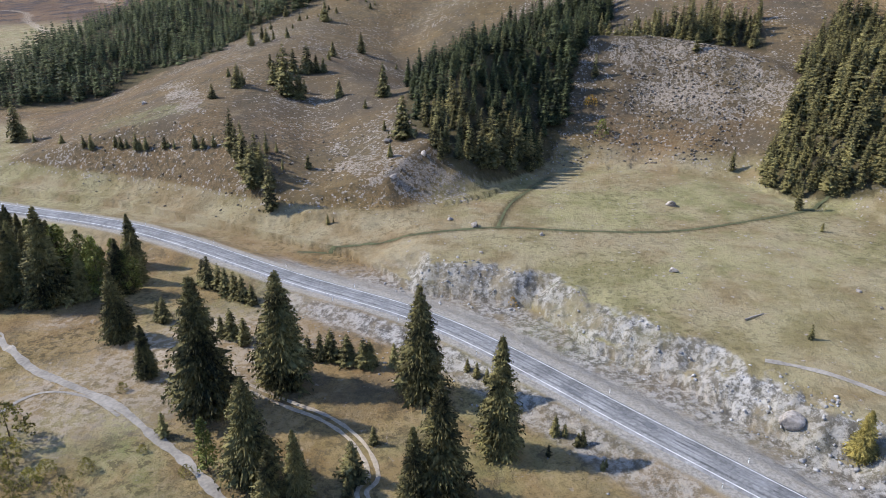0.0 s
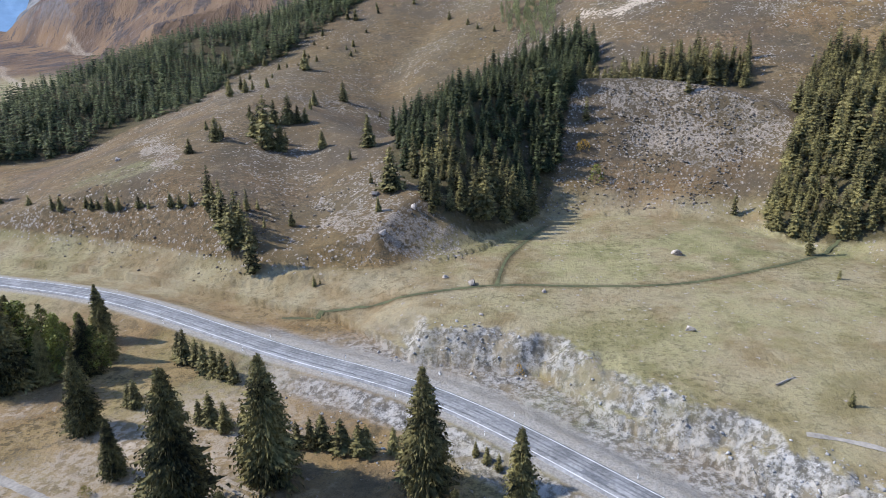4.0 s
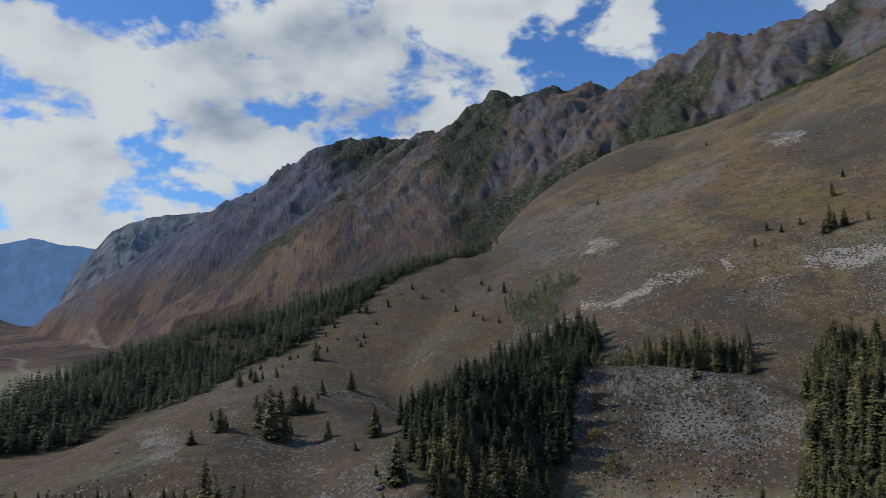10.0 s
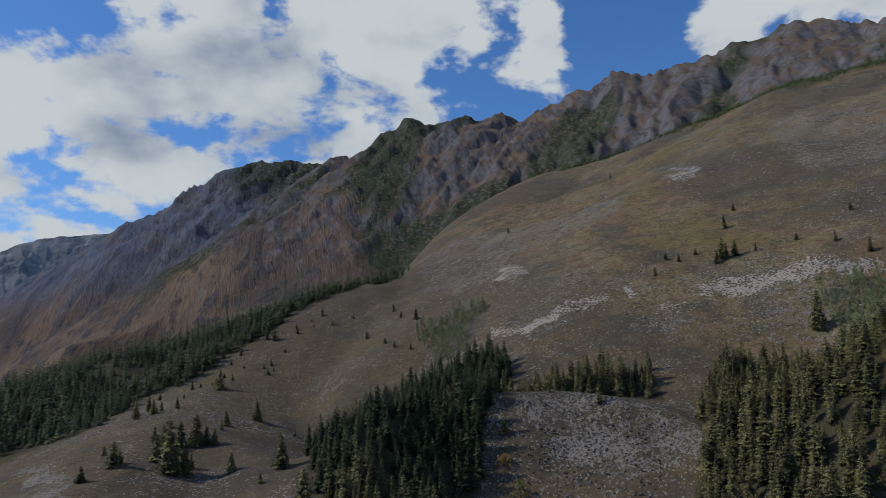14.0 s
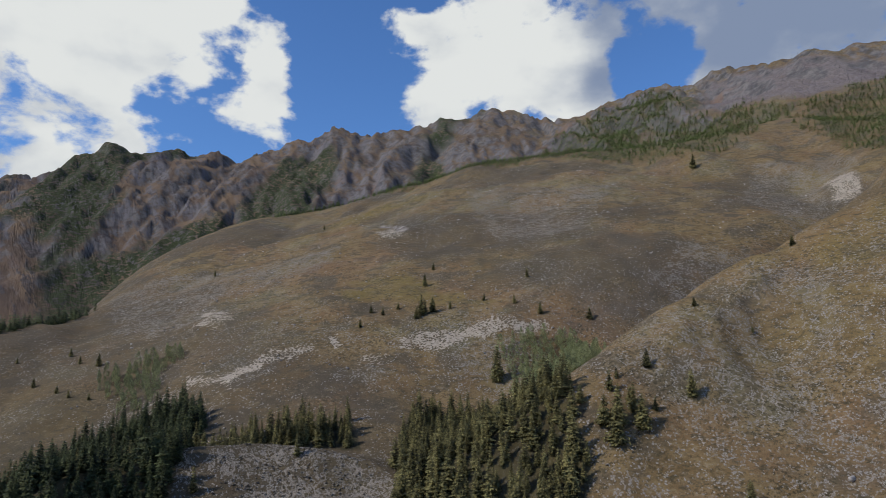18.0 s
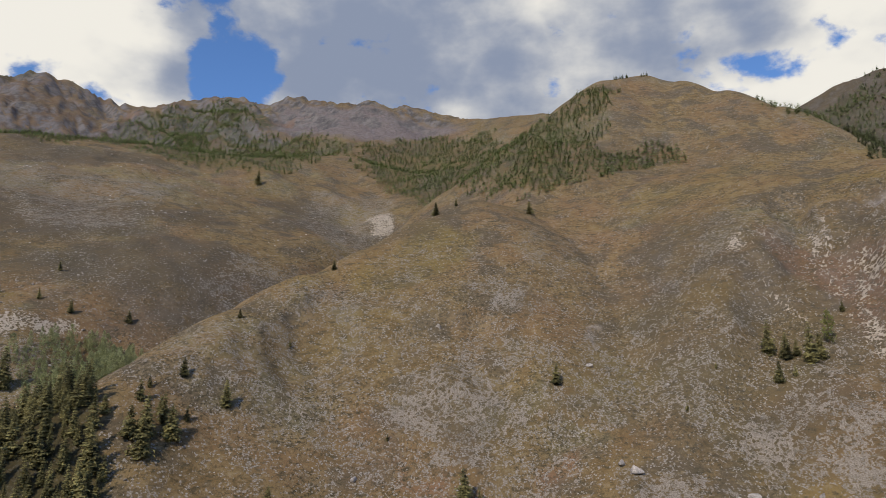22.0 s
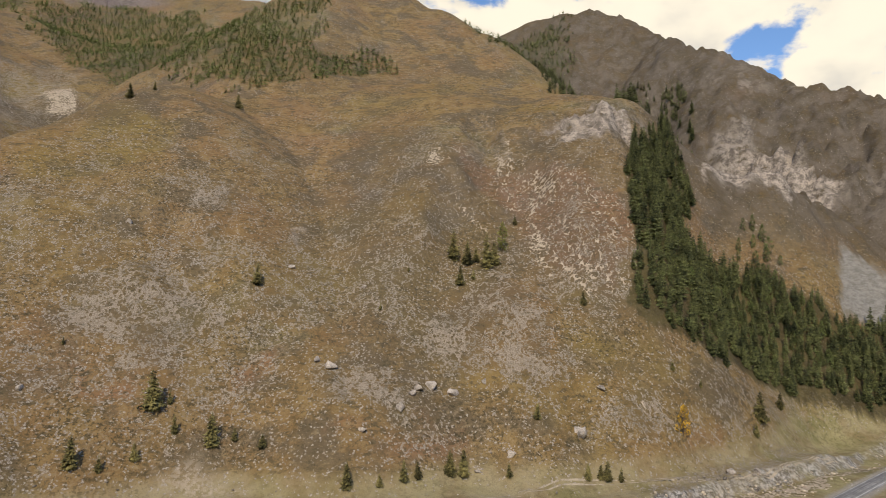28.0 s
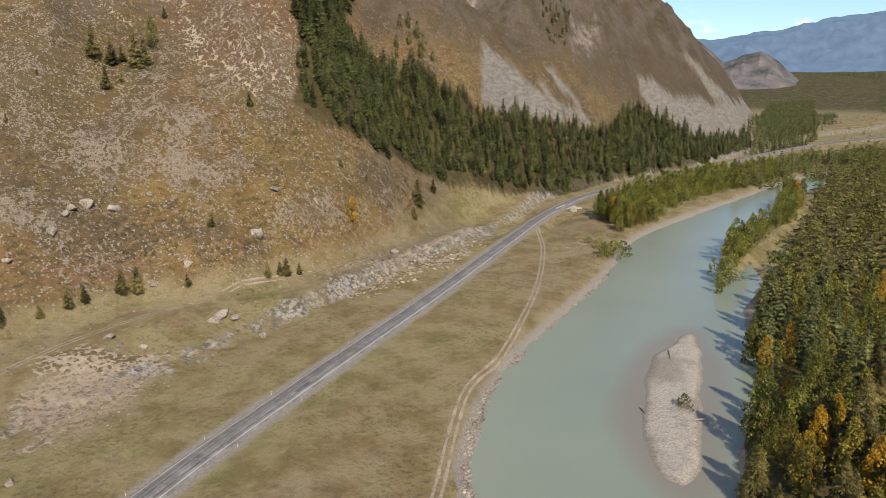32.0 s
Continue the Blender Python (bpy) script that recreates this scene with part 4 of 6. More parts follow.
    crag = np.maximum(patch(CLIFFS, 14), 0.8 * smooth(0.16, 0.4, fbm(x, y, 70, 5, 55, 0.6)) * smooth(1050, 900, r) * smooth(540, 640, x) * smooth(-280, -330, y) * smooth(70, 160, z) * (1 - ridge))
    rock = np.maximum(crag, smooth(0.75, 1.1, steep + 0.25 * n2) * smooth(60, 160, z) * np.maximum(0.2, np.maximum(ridge, 0.35 * smooth(520, 600, x) * smooth(-230, -280, y)))) + ridge * smooth(0.8, 1.3, steep + 0.35 * n1) * smooth(300, 700, z) * 0.7
    put("rock", rock)
    put("crag", crag)
    put("white", patch(WHITE, 10) * (0.75 + 0.5 * n2))
    put("burnt", patch(BURNT, 60))
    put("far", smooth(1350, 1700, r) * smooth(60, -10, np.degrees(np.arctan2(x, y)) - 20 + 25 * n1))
    # where blue distance haze is painted into the ridge's colour
    put("haze_blue", smooth(2200, 2900, r) * smooth(5, -5, np.degrees(np.arctan2(x, y)) + 6 * n1) * smooth(120, 330, z))
    heath = smooth(470, 560, x) * (1 - smooth(-290, -240, y)) * (1 - ridge) * smooth(10, 40, z) + 0.55 * ridge
    heath = np.maximum(heath, 0.5 * smooth(222, 250, y) * smooth(270, 200, x) * smooth(1500, 900, r) * hill)
    brown = smooth(280, 330, y) * smooth(1400, 1250, r) * hill
    spur = smooth(260, 230, y) * smooth(-200, -150, y) * smooth(280, 330, x) * smooth(900, 700, r)
    heath = np.maximum(heath, smooth(-0.08, 0.32, fbm(x, y, 150, 5, 57)) * (0.75 * brown + 0.4 * spur))
    put("heath", (1 - smooth(1350, 1700, r)) * heath * (0.9 + 0.3 * n1))
    bearing = np.degrees(np.arctan2(x, y))
    woods = ridge * smooth(0.20, 0.34, fbm(across, down * 0.4, 420, 5, 52) + 0.17 * np.exp(-((bearing - 17) / 6) ** 2) + 0.12 * np.exp(-((bearing + 2) / 6) ** 2) * smooth(450, 800, z) - 0.14 * smooth(10, 4, bearing) * smooth(700, 400, z)) * smooth(120, 300, z)
    woods = np.maximum(woods, smooth(-1650, -1900, y) * smooth(300, 600, x) * 0.95 * (1 - smooth(150, 200, z)))
    woods = np.maximum(woods, 0.4 * patch(UPLANDS, 30))
    put("forest", woods)
    scree = patch(SCREES, 4)
    put("scree", scree)
    bare = patch(BARE, 10)
    d_riv, w, _ = along(x, y, RIVER_LINE, [p[2] for p in RIVER_LINE])
    gravel = np.where(z < -1.2, smooth(5, 1.5, d_riv - w - 3), 0) + smooth(7.4, 5.8, d_road + 0.8 * n2)
    gravel = gravel + smooth(16, 12, d_road + 2 * n2) * (side > 0) * smooth(215, 190, y) * smooth(20, 70, y) * 0.75
    put("gravel", gravel)

    def ruts(line, off=0.95, wide=0.55):
        d = along(x, y, line)[0]
        return smooth(wide * 2.2, wide * 0.8, np.abs(d - off)) + 0.35 * smooth(2.5, 1.2, d)
    dirt = 0.3 * smooth(2.6, 1.2, along(x, y, TRACK)[0]) + 0.3 * smooth(2.6, 1.2, along(x, y, BENCH)[0]) + (1 - smooth(5, 10, along(x, y, FAR_ROAD)[0])) + (1 - smooth(4, 9, along(x, y, FAR_TRACK)[0]))
    dirt = dirt + 0.7 * disc(x, y, -50, 140, 45, 30, 30) + 0.9 * bare
    put("dirt", dirt)
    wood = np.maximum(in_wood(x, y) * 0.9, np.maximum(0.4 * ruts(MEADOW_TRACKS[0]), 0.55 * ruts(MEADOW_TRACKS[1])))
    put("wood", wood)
    me.polygons.foreach_set("use_smooth", np.ones(len(me.polygons), bool))
    ob = new("ground", me)
    tagged(ob, "dry stony steppe hillside, meadow terrace and river flat", "ground", kind="structure")
    return ob


build_ground()


# ---- distance ----
def far_range(name, crest_line, deep, material, label):
    """A range on the horizon: a rough slope rising to its crest. Crest points: azimuth, distance, height."""
    n = 420
    a = np.linspace(crest_line[0][0], crest_line[-1][0], n)
    r = np.interp(a, [p[0] for p in crest_line], [p[1] for p in crest_line])
    h = np.interp(a, [p[0] for p in crest_line], [p[2] for p in crest_line])
    verts, faces = [], []
    rows = 44
    for j in range(rows + 1):
        k = j / rows
        rr = r - deep * (1 - k)
        x, y = rr * np.sin(np.radians(a)), rr * np.cos(np.radians(a))
        rib = 0.55 - 2.0 * np.abs(fbm(np.radians(a) * 4600, rr * 0.4, 300, 5, 93, 0.55))
        z = (h * k ** 1.15) * (1 + 0.32 * rib * math.sin(math.pi * min(1, k * 0.97))) + 12 * fbm(x, y, 120, 4, 95) * k + 30
        verts.append(np.stack([x, y, z], -1))
    x, y = (r + 60) * np.sin(np.radians(a)), (r + 60) * np.cos(np.radians(a))
    verts.append(np.stack([x, y, x * 0 - 30], -1))
    for j in range(rows + 1):
        for i in range(n - 1):
            q = j * n + i
            faces.append((q, q + 1, q + n + 1, q + n))
    me = mesh_from(name, np.concatenate(verts), faces, material)
    me.polygons.foreach_set("use_smooth", np.ones(len(me.polygons), bool))
    return tagged(new(name, me), label, "mountains", kind="structure")


# Distance haze painted as an even blue glow over the surface colour.
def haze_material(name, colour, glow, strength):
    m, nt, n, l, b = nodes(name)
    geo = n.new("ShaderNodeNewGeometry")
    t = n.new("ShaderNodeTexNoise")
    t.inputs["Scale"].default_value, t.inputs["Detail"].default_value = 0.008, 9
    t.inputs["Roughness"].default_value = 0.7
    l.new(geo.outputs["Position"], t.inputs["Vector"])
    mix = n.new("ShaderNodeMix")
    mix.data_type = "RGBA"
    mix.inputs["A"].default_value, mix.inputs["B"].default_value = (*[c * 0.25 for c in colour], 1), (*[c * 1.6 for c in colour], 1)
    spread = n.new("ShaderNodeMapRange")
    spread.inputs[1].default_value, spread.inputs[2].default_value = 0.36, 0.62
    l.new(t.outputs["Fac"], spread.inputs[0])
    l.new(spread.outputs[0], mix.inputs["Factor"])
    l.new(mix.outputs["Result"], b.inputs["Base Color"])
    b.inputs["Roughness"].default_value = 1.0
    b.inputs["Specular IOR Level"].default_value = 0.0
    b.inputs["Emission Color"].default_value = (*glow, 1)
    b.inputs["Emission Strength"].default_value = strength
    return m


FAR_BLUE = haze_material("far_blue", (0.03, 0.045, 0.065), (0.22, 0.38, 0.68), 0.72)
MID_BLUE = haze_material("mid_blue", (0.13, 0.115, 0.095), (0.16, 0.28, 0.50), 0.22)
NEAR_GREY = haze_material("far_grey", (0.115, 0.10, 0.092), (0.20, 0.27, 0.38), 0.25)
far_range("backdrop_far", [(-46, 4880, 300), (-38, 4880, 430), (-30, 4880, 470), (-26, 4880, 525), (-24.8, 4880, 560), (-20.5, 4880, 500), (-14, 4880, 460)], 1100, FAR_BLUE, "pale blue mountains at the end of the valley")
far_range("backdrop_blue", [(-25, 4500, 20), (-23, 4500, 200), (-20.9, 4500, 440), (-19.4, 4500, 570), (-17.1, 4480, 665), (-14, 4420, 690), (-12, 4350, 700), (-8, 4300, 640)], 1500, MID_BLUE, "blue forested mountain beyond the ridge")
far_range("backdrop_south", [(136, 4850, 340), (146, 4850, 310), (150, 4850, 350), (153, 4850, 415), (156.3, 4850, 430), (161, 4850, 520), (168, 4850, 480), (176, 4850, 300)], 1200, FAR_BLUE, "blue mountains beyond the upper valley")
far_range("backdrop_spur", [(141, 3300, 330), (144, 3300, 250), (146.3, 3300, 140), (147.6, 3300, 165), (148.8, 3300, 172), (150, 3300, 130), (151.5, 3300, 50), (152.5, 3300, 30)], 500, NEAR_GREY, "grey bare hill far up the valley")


def ribbon(name, line, half, lift, material, off=0.0, parent=None, dash=None):
    """A flat band along a line, a little above the ground."""
    pts = [Vector(p[:2]) for p in line]
    verts, faces = [], []
    for i, p in enumerate(pts):
        d = (pts[min(i + 1, len(pts) - 1)] - pts[max(i - 1, 0)]).normalized()
        nrm = Vector((-d.y, d.x))
        zz = 0.010 * min(max(-p.y - 600, 0), 900)
        for s in (off - half, off + half):
            q = p + nrm * s
            verts.append((q.x, q.y, zz + lift))
    for i in range(len(pts) - 1):
        if dash and (i % dash[1]) >= dash[0]:
            continue
        faces.append((2 * i, 2 * i + 1, 2 * i + 3, 2 * i + 2)[::-1])
    ob = new(name, mesh_from(name, verts, faces, material))
    if parent:
        ob.parent = parent
    return ob


def slab(name, line, half, top, thick, material):
    pts = [Vector(p[:2]) for p in line]
    verts, faces = [], []
    for i, p in enumerate(pts):
        d = (pts[min(i + 1, len(pts) - 1)] - pts[max(i - 1, 0)]).normalized()
        nrm = Vector((-d.y, d.x))
        zz = 0.010 * min(max(-p.y - 600, 0), 900)
        for s, dz in ((-half - 0.3, -thick), (-half, 0), (0, 0.06), (half, 0), (half + 0.3, -thick)):
            q = p + nrm * s
            verts.append((q.x, q.y, zz + top + dz))
    for i in range(len(pts) - 1):
        for j in range(4):
            a = 5 * i + j
            faces.append((a + 5, a + 6, a + 1, a)[::-1])
    return new(name, mesh_from(name, verts, np.array(faces)[:, ::-1], material))


ROAD_FINE = spline(ROAD, 24)
road = tagged(slab("road", ROAD_FINE, 3.7, 0.16, 0.4, ASPHALT), "grey asphalt two-lane road with worn patches", "road", kind="structure")
for side in (-3.2, 3.2):
    tagged(ribbon("edge_line", ROAD_FINE, 0.11, 0.20, PAINT, side, road), "white painted edge line")
TAR = simple("tar", (0.150, 0.148, 0.146), 0.7, 2.0, 0.4, 0.05)
for off, half, label in ((-1.85, 0.30, "dark worn wheel track"), (-0.35, 0.10, "narrow dark tar seam"), (0.65, 0.28, "dark worn wheel track"), (1.9, 0.16, "dark worn wheel track")):
    tagged(ribbon("tar_strip", ROAD_FINE, half, 0.225, TAR, off, road), label)
PATCHED = simple("patched_asphalt", (0.13, 0.13, 0.132), 0.75, 1.5, 0.3, 0.05)
for k, off, n_seg in ((182, -1.1, 2), (189, 0.9, 1), (201, -1.0, 1), (214, 1.4, 2), (228, -1.3, 1), (247, 0.4, 1), (263, -1.2, 2), (280, 1.2, 1)):
    tagged(ribbon("asphalt_patch", ROAD_FINE[k:k + n_seg + 1], 0.75, 0.232, PATCHED, off, road), "dark repaired patch of asphalt")




def drape(name, line, half, off, material, label, seed):
    """A worn strip that follows the ground, with ragged edges."""
    pts = np.array(spline([p[:2] for p in line], 6))
    d = np.gradient(pts, axis=0)
    d = d / np.linalg.norm(d, axis=1)[:, None]
    wig = half * (1 + 0.45 * fbm(pts[:, 0], pts[:, 1], 3.5, 3, seed))
    rows = [pts + np.stack([-d[:, 1], d[:, 0]], -1) * (off + s * wig)[:, None] for s in (-1, 0, 1)]
    verts = np.concatenate([np.stack([q[:, 0], q[:, 1], height(q[:, 0], q[:, 1]) + (0.16 if s == 1 else 0.10)], -1) for s, q in enumerate(rows)])
    n = len(pts)
    faces = [(s * n + i, s * n + i + 1, (s + 1) * n + i + 1, (s + 1) * n + i) for s in (0, 1) for i in range(n - 1)]
    return tagged(new(name, mesh_from(name, verts, np.array(faces)[:, ::-1], material)), label, "track", kind="structure")


DUST = simple("track_dust", (0.33, 0.275, 0.205), 0.95, 1.2, 0.3, 0.3)
GREYDUST = simple("track_gravel", (0.27, 0.24, 0.20), 0.95, 1.2, 0.25, 0.3)
WORN = simple("track_turf", (0.085, 0.088, 0.040), 0.95, 1.2, 0.3, 0.3)
for off in (-0.95, 0.95):
    drape("track", TRACK, 0.42, off, DUST, "pale dusty wheel rut through the riverside grass", 5)
    drape("track", BENCH, 0.34, off, DUST, "dusty wheel rut along the foot of the slope", 6)
    drape("track", WOOD_TRACK, 0.45, off, DUST, "dusty wheel rut between the spruces", 7)
drape("track", BANK_PATH, 1.05, 0.0, GREYDUST, "pale gravel path winding along the river flat", 8)
drape("track", SIDE_PATH, 0.45, 0.0, GREYDUST, "narrow gravel path joining from the river", 9)
drape("track", TURNOUT, 0.8, 0.0, GREYDUST, "grey gravel turnout above the road bank", 10)
for line in MEADOW_TRACKS:
    drape("track", line, 0.65, 0.0, WORN, "dark green worn line across the meadow", 11)

# river: one sheet just under the banks
RL = spline([(x, y, w) for (x, y), w in zip(RIVER, RIVER_W)], 14)
ACROSS = 29
rv, rf = [], []
for i, p in enumerate(RL):
    q, o = Vector(RL[min(i + 1, len(RL) - 1)][:2]), Vector(RL[max(i - 1, 0)][:2])
    d = (q - o).normalized()
    for j in range(ACROSS):
        k = -1 + 2 * j / (ACROSS - 1)
        rv.append((p[0] - d.y * (p[2] + 16) * k, p[1] + d.x * (p[2] + 16) * k, -3.2))
for i in range(len(RL) - 1):
    for j in range(ACROSS - 1):
        a = ACROSS * i + j
        rf.append((a, a + 1, a + ACROSS + 1, a + ACROSS)[::-1])
rme = mesh_from("river", rv, rf, WATER)
rv = np.array(rv)
dist, pos, _ = along(rv[:, 0] + 4 * fbm(rv[:, 0], rv[:, 1], 20, 3, 79), rv[:, 1], ISLAND, list(np.linspace(0, 1, len(ISLAND))))
shallow = 0.75 * (1 - smooth(2, 13, dist - 8 * np.sin(np.clip(pos, 0, 1) * np.pi)))
sh = rme.attributes.new("shallow", "FLOAT", "POINT")
sh.data.foreach_set("value", shallow.astype(np.float32))
river = tagged(new("river", rme), "milky turquoise glacial river, smooth and opaque", "river", kind="structure")

# ---- trees ----
rng = np.random.default_rng(7)


def spruce_arrays(seed, whorls, per, tuft, bare=0.06, slim=0.17, lean=1.0):
    """Crown of a spruce one metre high: whorls of drooping boughs, each a folded blade with ragged side twigs."""
    g = np.random.default_rng(seed)
    verts, faces = [], []
    for w in range(whorls):
        k = (w + g.uniform(-0.3, 0.3)) / whorls
        hgt = bare + (1 - bare) * max(k, 0) ** 0.92
        reach = slim * min(1.0, 1.25 * (1 - hgt)) ** 0.68 * min(1.0, 0.55 + hgt * 3) * g.uniform(0.75, 1.2) + 0.008
        n = max(3, int(per * (0.55 + 0.6 * (1 - hgt))))
        turn = g.uniform(0, 6.28)
        for b in range(n):
            a = turn + 6.2832 * b / n + g.uniform(-0.3, 0.3)
            ln = reach * g.uniform(0.6, 1.25)
            droop = ln * g.uniform(0.25, 0.6)
            ca, sa = math.cos(a), math.sin(a)
            wd = ln * (g.uniform(0.06, 0.11) if tuft > 6 else g.uniform(0.15, 0.27)) + 0.003
            z0 = hgt + g.uniform(-0.012, 0.012)

            def at(u, v, dz):
                return (ca * u - sa * v, sa * u + ca * v, z0 + dz)
            i = len(verts)
            verts += [at(0, 0, 0.01), at(ln * 0.55, 0, -droop * 0.35), at(ln, 0, -droop * 0.8 + 0.012), at(ln * 0.5, wd, -droop * 0.7 - 0.012), at(ln * 0.5, -wd, -droop * 0.7 - 0.012)]
            faces += [(i, i + 1, i + 3), (i, i + 4, i + 1), (i + 1, i + 2, i + 3), (i + 1, i + 4, i + 2)]
            for q in range(tuft):
                u = ln * g.uniform(0.3, 1.0)
                v = wd * g.uniform(-1.5, 1.5) * (2.4 if tuft > 6 else 1)
                s = (0.004 if tuft > 6 else 0.007) + ln * (g.uniform(0.035, 0.08) if tuft > 6 else g.uniform(0.09, 0.17))
                dz = -droop * u / ln * 0.8
                j = len(verts)
                verts += [at(u - s * 0.6, v, dz + 0.006), at(u + s * 0.5, v + s * g.uniform(-0.7, 0.7), dz), at(u + s * g.uniform(0, 0.7), v * 1.15, dz - s * g.uniform(0.7, 1.4))]
                faces += [(j, j + 1, j + 2)]
    i = len(verts)
    verts += [(0.006, 0, 0.965), (-0.003, 0.005, 0.965), (-0.003, -0.005, 0.965), (0, 0, 1.02)]
    faces += [(i, i + 1, i + 3), (i + 1, i + 2, i + 3), (i + 2, i, i + 3)]
    return np.array(verts, np.float32), np.array(faces, np.int32)


def trunk_arrays(top=0.93, wide=0.014, sides=6, flare=1.5):
    verts, faces = [], []
    for h, q in ((-0.02, flare), (0.03, 1.0), (top * 0.5, 0.6), (top, 0.12)):
        for i in range(sides):
            a = 6.2832 * i / sides
            verts.append((math.cos(a) * wide * q, math.sin(a) * wide * q, h))
    for r in range(3):
        for i in range(sides):
            a, b_ = r * sides + i, r * sides + (i + 1) % sides
            faces.append((a, b_, b_ + sides, a + sides))
    return np.array(verts, np.float32), np.array(faces, np.int32)


def leafy_arrays(seed, clumps, leaves, slim=0.26, low=0.16, blade=1.0):
    """Crown of a poplar or birch one metre high: clumps of small leaf blades about an uneven, upright form."""
    g = np.random.default_rng(seed)
    verts, faces = [], []
    for c in range(clumps):
        k = g.uniform(0, 1) ** 0.8
        hgt = low + (0.98 - low) * k
        rad = slim * math.sin(min(1, max(0.06, (1 - k) * 0.95 + 0.05)) * 2.3) ** 0.9
        a = g.uniform(0, 6.28)
        rr = rad * math.sqrt(g.uniform(0.15, 1.0))
        cx, cy = math.cos(a) * rr, math.sin(a) * rr
        size = g.uniform(0.04, 0.085) * (1.1 - 0.4 * k)
        p = g.normal(size=(leaves, 3))
        p = p / np.linalg.norm(p, axis=1)[:, None] * g.uniform(0.45, 1.0, (leaves, 1)) * size * np.array([1, 1, 1.25])
        for q in p:
            d1 = g.normal(size=3)
            d1 /= np.linalg.norm(d1)
            d2 = np.cross(d1, g.normal(size=3))
            d2 /= np.linalg.norm(d2)
            s = size * g.uniform(0.22, 0.42) * blade
            o = q + np.array([cx, cy, hgt])
            i = len(verts)
            verts += [o - d1 * s, o + d2 * s * 0.7, o + d1 * s, o - d2 * s * 0.7]
            faces += [(i, i + 1, i + 2), (i, i + 2, i + 3)]
    return np.array(verts, np.float32), np.array(faces, np.int32)


def limbs_arrays(seed, slim=0.2):
    """Trunk of a broadleaf tree with its main limbs."""
    g = np.random.default_rng(seed)
    v, f = trunk_arrays(0.8, 0.016, 6, 1.5)
    verts, faces = list(map(tuple, v)), list(map(tuple, f))
    for b in range(9):
        z0, a = g.uniform(0.2, 0.7), g.uniform(0, 6.28)
        ln = slim * g.uniform(0.6, 1.0)
        d = np.array([math.cos(a), math.sin(a), g.uniform(0.7, 1.5)])
        i = len(verts)
        for s, w in ((0, 0.006), (1, 0.0015)):
            for q in range(4):
                t = 6.2832 * q / 4
                o = np.array([0, 0, z0]) + d * ln * s
                verts.append((o[0] + math.cos(t) * w, o[1] + math.sin(t) * w, o[2]))
        for q in range(4):
            faces.append((i + q, i + (q + 1) % 4, i + 4 + (q + 1) % 4, i + 4 + q))
    return np.array(verts, np.float32), np.array(faces, np.int32)


CROWNS = {
    "near": [spruce_arrays(i, 50, 17, 18, 0.05, s) for i, s in enumerate((0.185, 0.2, 0.165, 0.215))],
    "middle": [spruce_arrays(20 + i, 20, 10, 3, 0.05, s) for i, s in enumerate((0.165, 0.19, 0.145, 0.21))],
    "young": [spruce_arrays(30 + i, 20, 11, 5, 0.02, s) for i, s in enumerate((0.24, 0.28, 0.21))],
    "far": [spruce_arrays(40 + i, 11, 7, 1, 0.04, s) for i, s in enumerate((0.19, 0.22, 0.17))],
    "tiny": [spruce_arrays(50 + i, 6, 6, 0, 0.04, s) for i, s in enumerate((0.24, 0.28))],
}
LEAFY = {
    "near": [leafy_arrays(60 + i, 120, 24, s, 0.08, 0.85) for i, s in enumerate((0.19, 0.24, 0.16))],
    "middle": [leafy_arrays(70 + i, 62, 14, s, 0.06, 1.15) for i, s in enumerate((0.20, 0.25, 0.17))],
    "bush": [leafy_arrays(80 + i, 110, 16, s, 0.02, 1.35) for i, s in enumerate((0.5, 0.62))],
    "far": [leafy_arrays(85 + i, 18, 6, s, 0.1, 2.3) for i, s in enumerate((0.28, 0.33))],
}
MESHES = {}


def shared(key, arrays, material):
    if key not in MESHES:
        MESHES[key] = mesh_from(key[0], *arrays, material)
    return MESHES[key]


TRUNK = trunk_arrays()
made = {"spruce": 0, "leafy": 0}


def plant(kind, x, y, h, label, category, sort="near", leaf=None, group=""):
    """One tree as a thing of its own: trunk and crown, standing on the ground."""
    z = float(height(np.array([x]), np.array([y]))[0])
    leafy = kind != "spruce"
    pick = (LEAFY if leafy else CROWNS)[sort]
    i = made["leafy" if leafy else "spruce"] % len(pick)
    made["leafy" if leafy else "spruce"] += 1
    e = new({"spruce": "spruce", "poplar": "poplar_tree", "bush": "bush"}[kind])
    trunk = new("trunk", shared(("trunk", leafy and i), limbs_arrays(i) if leafy else TRUNK, BARK))
    mat = leaf or (LEAF if leafy else NEEDLE)
    crown = new("crown", shared(("crown", kind, sort, i, mat.name), pick[i], mat))
    wide = float(rng.uniform(0.88, 1.14))
    for o in (trunk, crown):
        o.parent = e
    e.matrix_basis = Matrix.Translation((x, y, z - 0.1)) @ Euler((rng.uniform(-0.03, 0.03), rng.uniform(-0.03, 0.03), rng.uniform(0, 6.28))).to_matrix().to_4x4() @ Matrix.Diagonal((h * wide, h * wide, h, 1))
    tagged(e, label, category, group)
    return e


